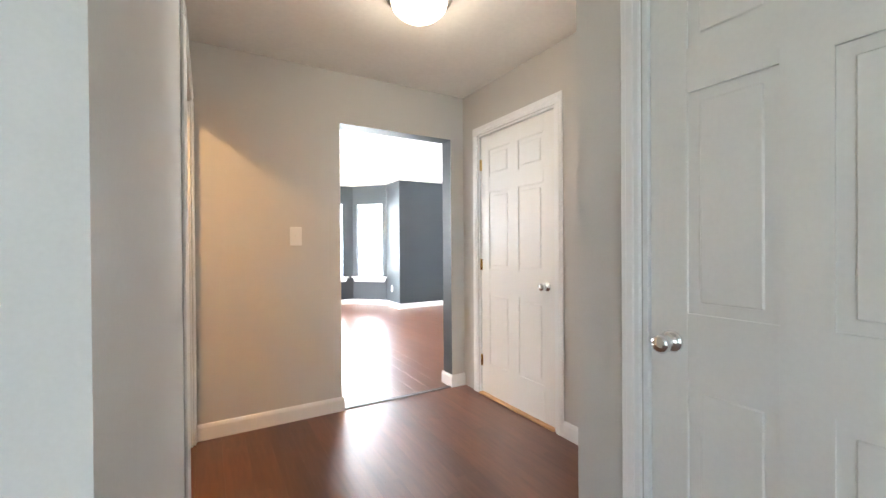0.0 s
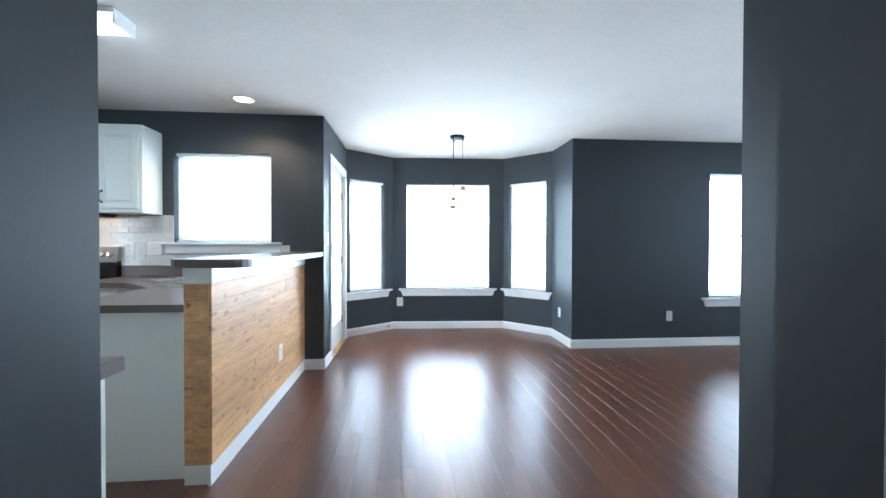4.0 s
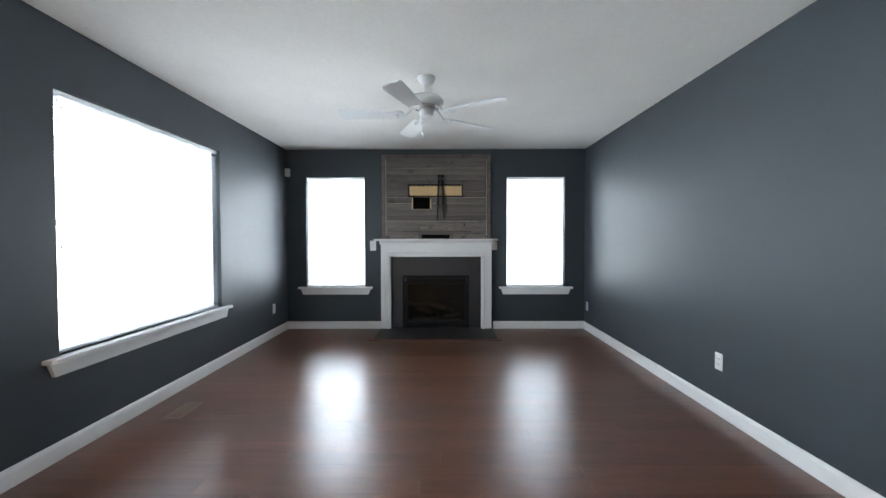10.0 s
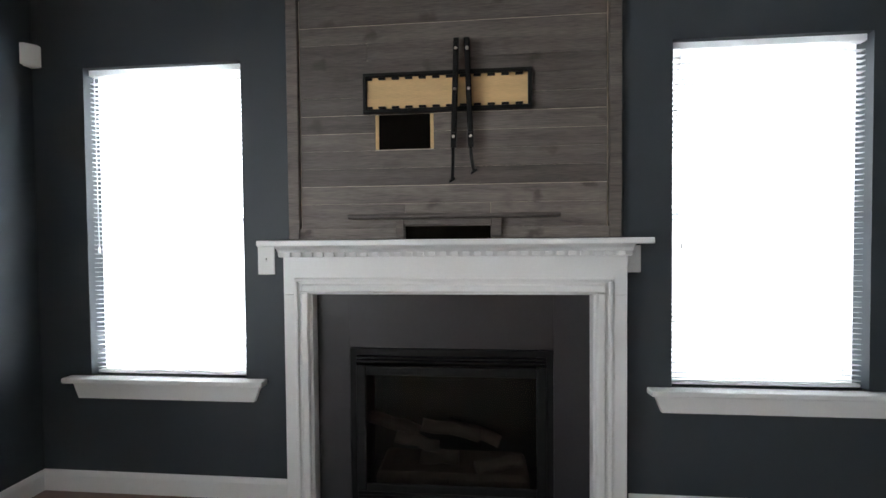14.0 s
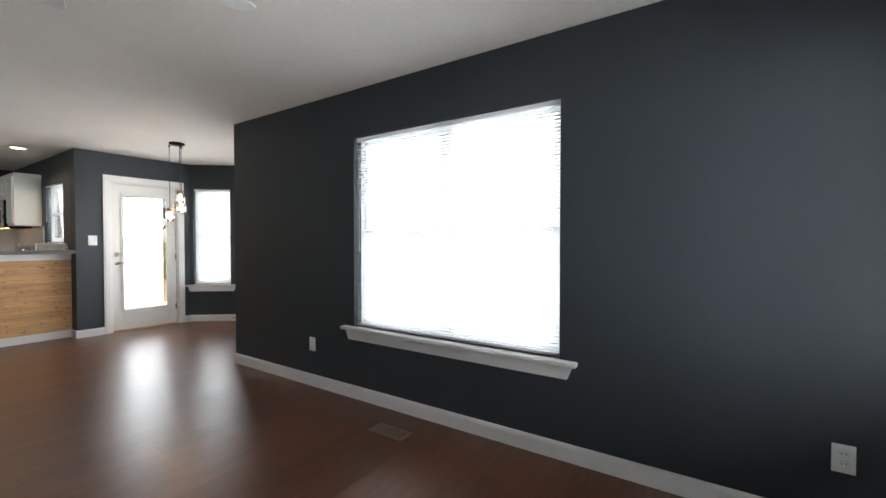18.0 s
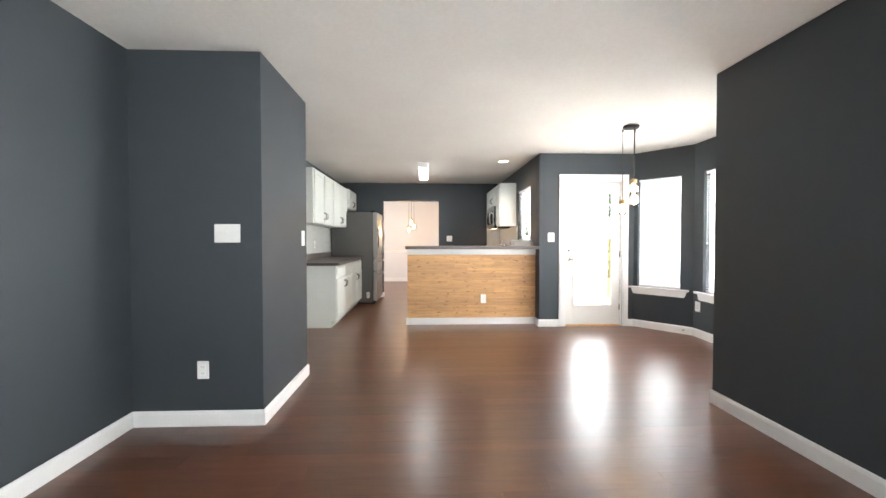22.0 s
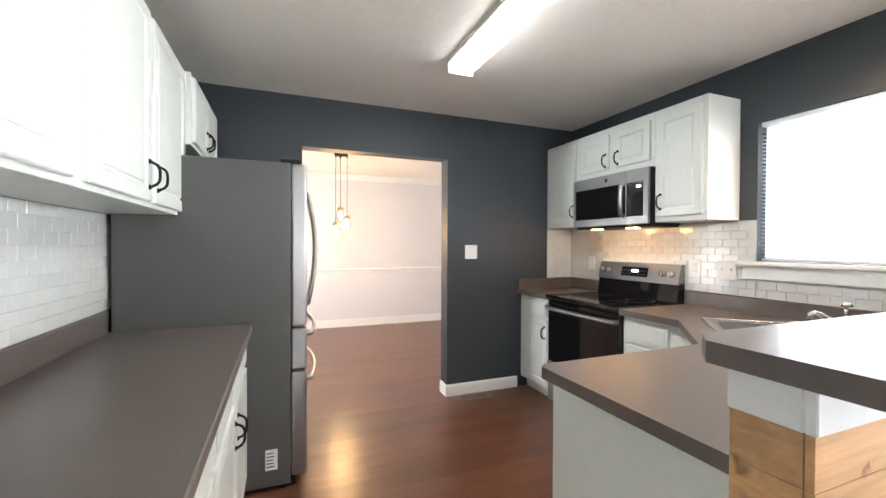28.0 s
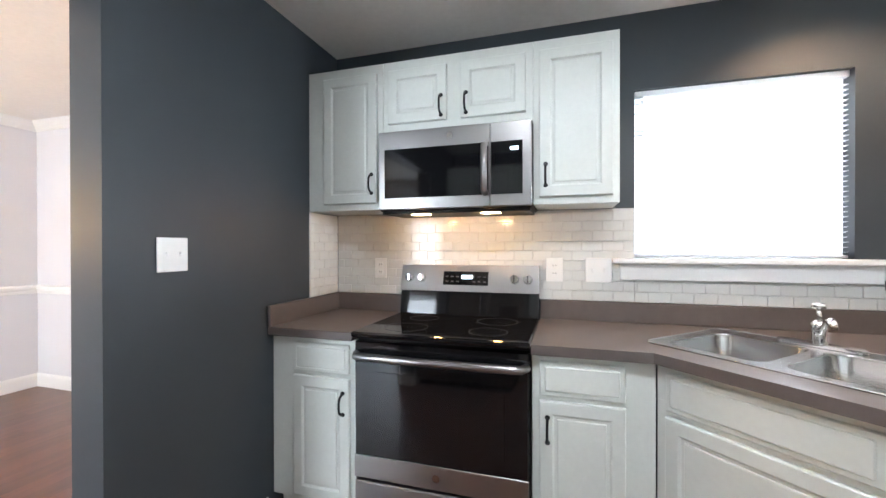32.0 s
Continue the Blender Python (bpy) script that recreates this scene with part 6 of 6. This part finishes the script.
def ceiling_fan(x, y):
    fan = thing("ceiling_fan", "white five-blade ceiling fan with pull chain", "ceiling fan", m=pose(x, y, H))
    bm = bmesh.new()
    lathe(bm, [(0.0, -0.001), (0.068, -0.001), (0.066, -0.020), (0.045, -0.048), (0.022, -0.060), (0.0, -0.061)], (0, 0, 0), 24)
    part("canopy", bm, M_TRIM, fan)
    bm = bmesh.new()
    cyl(bm, (0, 0, -0.058), (0, 0, -0.130), 0.011, seg=12)
    part("downrod", bm, M_TRIM, fan)
    bm = bmesh.new()
    lathe(bm, [(0.0, -0.125), (0.05, -0.130), (0.105, -0.148), (0.128, -0.172), (0.130, -0.200), (0.112, -0.222), (0.075, -0.230), (0.0, -0.231)], (0, 0, 0), 32)
    mo = part("motor", bm, M_TRIM, fan)
    for k in range(30):
        a = 2 * math.pi * k / 30
        bm = bmesh.new()
        c, s = math.cos(a), math.sin(a)
        cyl(bm, (0.082 * c, 0.082 * s, -0.2305), (0.110 * c, 0.110 * s, -0.2245), 0.0018, seg=5)
        part("vent_slot", bm, M_SLOT, mo)
    bm = bmesh.new()
    lathe(bm, [(0.0, -0.230), (0.052, -0.231), (0.054, -0.275), (0.046, -0.290), (0.018, -0.294), (0.0, -0.294)], (0, 0, 0), 24)
    part("switch_housing", bm, M_TRIM, fan)
    bm = bmesh.new()
    cyl(bm, (-0.045, 0.03, -0.285), (-0.045, 0.03, -0.42), 0.0016, seg=5)
    lathe(bm, [(0.0, 0.0), (0.008, -0.01), (0.010, -0.03), (0.0, -0.045)], (-0.045, 0.03, -0.418), 12)
    part("pull_chain", bm, M_TRIM, fan)
    for k in range(5):
        a = radians(19 + 72 * k)
        rot = Matrix.Rotation(a, 4, "Z")
        bm = bmesh.new()
        tube(bm, [(0.085, 0, -0.226), (0.12, 0, -0.246), (0.15, 0, -0.283), (0.185, 0, -0.291)], 0.009, 8)
        box(bm, 0.170, 0.240, -0.042, 0.042, -0.292, -0.286, 0.002)
        for yy in (-0.03, 0.03):
            cyl(bm, (0.215, yy, -0.290), (0.215, yy, -0.300), 0.013, 0.008, 10)
        bm.transform(rot)
        part("blade_arm", bm, M_TRIM, fan)
        bm = bmesh.new()
        pts = [(0.185, -0.050, 0), (0.62, -0.068, 0), (0.645, -0.055, 0), (0.655, 0.0, 0), (0.645, 0.055, 0), (0.62, 0.068, 0), (0.185, 0.050, 0), (0.170, 0.035, 0), (0.170, -0.035, 0)]
        extrude(bm, pts, (0, 0, 0.006))
        bm.transform(rot @ Matrix.Translation((0, 0, -0.284)) @ Matrix.Rotation(radians(12), 4, "X"))
        part("blade", bm, M_TRIM, fan)


ceiling_fan(6.50, 5.40)

# ---- wire shelf in the side room ----
sh = thing("closet_shelf", "white wire shelf fixed to the cream side-room wall", "shelf", (-0.2, 1.75, 1.45))
for k in range(9):
    bm = bmesh.new()
    cyl(bm, (-1.0, 1.52 + 0.04 * k, 1.45), (0.55, 1.52 + 0.04 * k, 1.45), 0.004, seg=6)
    part("wire", bm, M_PLASTIC, sh)
for x in (-0.9, -0.3, 0.4):
    bm = bmesh.new()
    cyl(bm, (x, 1.505, 1.20), (x, 1.83, 1.446), 0.005, seg=6)
    part("bracket", bm, M_PLASTIC, sh)

M_TOWEL = mat("orange_terry_cloth", (0.55, 0.22, 0.06), 0.95, vary=0.15, scale=6, fine=160, bump=0.5, bump_dist=0.004, spec=0.1)
for k in range(3):
    tw = thing("folded_towel", "folded orange terry towel stacked on the wire shelf", "towel", (-0.68, 1.68, 1.456 + 0.088 * k), group="towels on the shelf")
    bm = bmesh.new()
    z = 1.456 + 0.088 * k
    for j in range(2):
        box(bm, -0.86 + 0.008 * j, -0.50 - 0.01 * k, 1.54, 1.82 - 0.006 * j, z + 0.043 * j, z + 0.043 * (j + 1), 0.018, 3)
    part("folds", bm, M_TOWEL, tw)
# door stop added in place of a small dark stain on the baseboard
ds = thing("added_door_stop", "small metal spring door stop added over a dark stain on the baseboard", "door stop", (1.788, 8.62, 0.05))
bm = bmesh.new()
p0 = Vector((1.772, 8.615, 0.05))
d0 = Vector((0.634, -0.773, 0))
cyl(bm, p0, p0 + d0 * 0.006, 0.010, seg=12)
part("base", bm, M_NICKEL, ds)
bm = bmesh.new()
for j in range(9):
    cyl(bm, p0 + d0 * (0.006 + 0.006 * j), p0 + d0 * (0.010 + 0.006 * j), 0.006, seg=10)
part("spring", bm, M_NICKEL, ds)
bm = bmesh.new()
cyl(bm, p0 + d0 * 0.060, p0 + d0 * 0.072, 0.0075, 0.006, 12)
part("tip", bm, M_PLASTIC, ds, "white rubber tip")

# ---- outside ----
bm = bmesh.new()
box(bm, -400, 400, -400, 400, -0.75, -0.55)
solid("ground", bm, M_GRASS, "green mown lawn", "ground", kind="structure")
bm = bmesh.new()
box(bm, -7.4, 1.08, 7.30, 14.6, -0.60, -0.12, 0.01)
solid("patio", bm, M_PATIO, "pale concrete patio slab", "patio", kind="structure")


def leafy_tree(x, y, h, seed):
    rng = random.Random(seed)
    tr = thing("tree", "leafy green deciduous tree standing on the lawn", "tree", (x, y, -0.55), group="garden trees")
    bm = bmesh.new()
    pts = [Vector((x + rng.uniform(-0.1, 0.1) * k, y + rng.uniform(-0.1, 0.1) * k, -0.56 + h * 0.6 * k / 4)) for k in range(5)]
    for k in range(4):
        cyl(bm, pts[k], pts[k + 1], 0.16 * (1 - k * 0.2), 0.16 * (1 - (k + 1) * 0.2), 10)
    for k in range(7):
        a = rng.uniform(0, 6.28)
        s = pts[2].lerp(pts[4], rng.random())
        e = s + Vector((math.cos(a), math.sin(a), rng.uniform(0.4, 1.0))) * h * 0.24
        cyl(bm, s, e, 0.055, 0.015, 6)
    part("trunk", bm, M_BARK, tr)
    verts, faces = [], []
    clumps = [(Vector((x + rng.gauss(0, h * 0.15), y + rng.gauss(0, h * 0.15), h * rng.uniform(0.30, 0.95) - 0.5)), rng.uniform(0.10, 0.17) * h) for _ in range(16)]
    for c, r in clumps:
        for _ in range(130):
            d = Vector((rng.gauss(0, 1), rng.gauss(0, 1), rng.gauss(0, 0.8)))
            d = d.normalized() * r * rng.uniform(0.55, 1.05)
            p = c + d
            u = Vector((rng.gauss(0, 1), rng.gauss(0, 1), rng.gauss(0, 1))).normalized()
            w = u.orthogonal().normalized()
            s = rng.uniform(0.07, 0.14)
            i = len(verts)
            verts += [p - u * s, p + w * s * 0.55, p + u * s, p - w * s * 0.55]
            faces.append((i, i + 1, i + 2, i + 3))
    me = bpy.data.meshes.new("crown")
    me.from_pydata([v - Vector((x, y, -0.55)) for v in verts], [], faces)
    me.materials.append(M_LEAF)
    ob = new("crown", me)
    ob.parent = tr


for k, (x, y, h) in enumerate(((-8.6, 10.2, 5.2), (-9.6, 12.0, 6.0), (-7.6, 13.6, 5.0), (-13, 8.5, 7), (-14, 11, 9), (-7, 15, 8), (-1, 19, 9), (4, 18, 8), (9, 20, 9), (17, 9, 8), (19, 3, 9), (-15, 5, 8))):
    leafy_tree(x, y, h, 30 + k)

def patio_rail():
    """White board railing at the far edge of the patio."""
    ra = thing("patio_railing", "white painted patio railing with thin balusters", "railing", (-5.5, 9.9, -0.12))
    for j in range(5):
        bm = bmesh.new()
        y = 7.3 + 1.3 * j
        box(bm, -5.54, -5.45, y - 0.045, y + 0.045, -0.121, 0.86, 0.006)
        part("post", bm, M_TRIM, ra)
    for z in (0.0, 0.76):
        bm = bmesh.new()
        box(bm, -5.515, -5.475, 7.3, 12.5, z, z + 0.06, 0.006)
        part("rail", bm, M_TRIM, ra)
    for j in range(40):
        y = 7.42 + 0.13 * j
        if min(abs(y - 7.3 - 1.3 * q) for q in range(5)) < 0.055:
            continue
        bm = bmesh.new()
        box(bm, -5.508, -5.482, y - 0.013, y + 0.013, 0.05, 0.77)
        part("baluster", bm, M_TRIM, ra)


patio_rail()


def planter(x, y, seed):
    """A wooden planter box with a sunlit yellow-green shrub."""
    rng = random.Random(seed)
    pl = thing("planter", "raw wooden planter box with a yellow-green shrub", "planter", (x, y, -0.12), group="patio planters")
    for j in range(3):
        for a in ((x - 0.3, x + 0.3, y - 0.30, y - 0.275), (x - 0.3, x + 0.3, y + 0.275, y + 0.30), (x - 0.3, x - 0.275, y - 0.274, y + 0.274), (x + 0.275, x + 0.3, y - 0.274, y + 0.274)):
            bm = bmesh.new()
            box(bm, *a, -0.119 + 0.155 * j, 0.031 + 0.155 * j, 0.004)
            part("board", bm, M_WOODRAW, pl)
    bm = bmesh.new()
    box(bm, x - 0.27, x + 0.27, y - 0.27, y + 0.27, 0.0, 0.30)
    part("soil", bm, M_BARK, pl)
    verts, faces = [], []
    for _ in range(1400):
        d = Vector((rng.gauss(0, 1), rng.gauss(0, 1), rng.gauss(0, 1))).normalized()
        p = Vector((x, y, 0.78)) + Vector((d.x * 0.36, d.y * 0.36, d.z * 0.5)) * rng.uniform(0.6, 1.05)
        u = Vector((rng.gauss(0, 1), rng.gauss(0, 1), rng.gauss(0, 1))).normalized()
        w = u.orthogonal().normalized()
        sz = rng.uniform(0.025, 0.05)
        i = len(verts)
        verts += [p - u * sz, p + w * sz * 0.5, p + u * sz, p - w * sz * 0.5]
        faces.append((i, i + 1, i + 2, i + 3))
    me = bpy.data.meshes.new("shrub")
    me.from_pydata([v - Vector((x, y, -0.12)) for v in verts], [], faces)
    me.materials.append(M_SHRUB)
    ob = new("shrub", me)
    ob.parent = pl


M_SHRUB = mat("yellow_green_leaves", (0.30, 0.26, 0.06), 0.7, vary=0.35, scale=5, fine=20, bump=0.0)
planter(-2.6, 9.55, 71)

# ---- floor boards, last ----
PLANK_W = 0.128
floor_ob = bpy.data.objects["floor"]
rng = random.Random(77)
plank_cache = {}


def plank_mesh(length):
    if length not in plank_cache:
        bm = bmesh.new()
        box(bm, 0.0002, PLANK_W - 0.0002, 0.0002, length - 0.0002, -0.0115, 0.0, 0.0004)
        plank_cache[length] = finish(bm, "plank", M_PLANK)
    return plank_cache[length]


LENS = (0.6, 0.85, 1.1, 1.35, 1.6)


def plank_run(x, y0, y1):
    """Cuts one row of boards into stock lengths between two walls."""
    y, out, first = y0, [], True
    while y < y1 - 0.02:
        L = round(rng.uniform(0.3, 1.4), 1) if first else rng.choice(LENS)
        first = False
        if y1 - y - L < 0.2:
            L = round(y1 - y, 3)
        out.append((x, y, L))
        y += L
    return out


def row_limits(x):
    """Great room rows: from the south wall to the north wall or the bay."""
    y0 = YS - 0.02 if x > JX1 else YHALL + 0.02
    if x > C4[0] + 0.1 or x < C0[0] - 0.15:
        return y0, (YN if x > 2 else YKN) + 0.05
    return y0, 8.75


near, far = [], []
k = 0
x = -1.96
while x < XE:
    y0, y1 = row_limits(x)
    (near if x > 1.35 else far).extend(plank_run(x, y0, y1))
    x += PLANK_W
for x, y, L in near:
    piece("plank", plank_mesh(L), floor_ob, (x, y, -rng.uniform(0.0, 0.0001)))
x = XH0 - 1.9
while x < XH1 + 0.1:
    far.extend(plank_run(x, -1.6, YHALL + 0.02))
    x += PLANK_W
x = -1.96 - PLANK_W * 25
while x < -1.96 - PLANK_W * 0.5:
    far.extend(plank_run(x, YD0, YD1))
    x += PLANK_W
verts, faces = [], []
for x, y, L in far:
    a, b, c, d, z = x + 0.0001, x + PLANK_W - 0.0001, y + 0.0001, y + L - 0.0001, -rng.uniform(0.0, 0.0001)
    i = len(verts)
    verts += [(a, c, -0.0115), (b, c, -0.0115), (b, d, -0.0115), (a, d, -0.0115), (a, c, z), (b, c, z), (b, d, z), (a, d, z)]
    for q in ((0, 1, 5, 4), (1, 2, 6, 5), (2, 3, 7, 6), (3, 0, 4, 7), (4, 5, 6, 7)):
        faces.append(tuple(i + v for v in q))
me = bpy.data.meshes.new("floor_boards")
me.from_pydata(verts, [], faces)
me.materials.append(M_PLANK_JOINED)
rest = new("floor_boards", me)
rest.parent = floor_ob
tagged(rest, "dark brown hardwood floor boards", kind="stuff")

# ---- lamps in the window openings ----
window_light("daylight_living", (6.48, YN + 0.22, 1.32), (6.48, 5.0, 1.32), 2.3, 2.0, 64)
window_light("daylight_east_south", (XE + 0.22, 4.025, 1.32), (5, 4.025, 1.32), 1.5, 2.0, 54)
window_light("daylight_east_north", (XE + 0.22, 6.75, 1.32), (5, 6.75, 1.32), 1.5, 2.0, 104)
window_light("daylight_bay_middle", (2.66, 8.88, 1.32), (2.5, 5.0, 1.32), 1.6, 2.0, 100)
window_light("daylight_bay_right", (3.92, 8.57, 1.32), (2.6, 7.25, 1.32), 0.95, 2.0, 32)
window_light("daylight_bay_left", (1.38, 8.67, 1.32), (2.6, 7.3, 1.32), 0.95, 2.0, 24)
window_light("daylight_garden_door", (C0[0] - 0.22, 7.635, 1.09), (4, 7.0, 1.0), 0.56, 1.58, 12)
window_light("daylight_kitchen", (0.315, YKN + 0.22, 1.63), (0.315, 4.0, 1.4), 1.2, 1.2, 12)
window_light("daylight_dining", (-3.4, YD0 - 0.35, 1.3), (-3.4, 5, 1.3), 2.0, 1.7, 42)
window_light("daylight_entrance", (-0.5, -1.95, 1.3), (0.9, 2, 1.2), 1.9, 1.7, 2.0, (0.74, 0.89, 1.0))
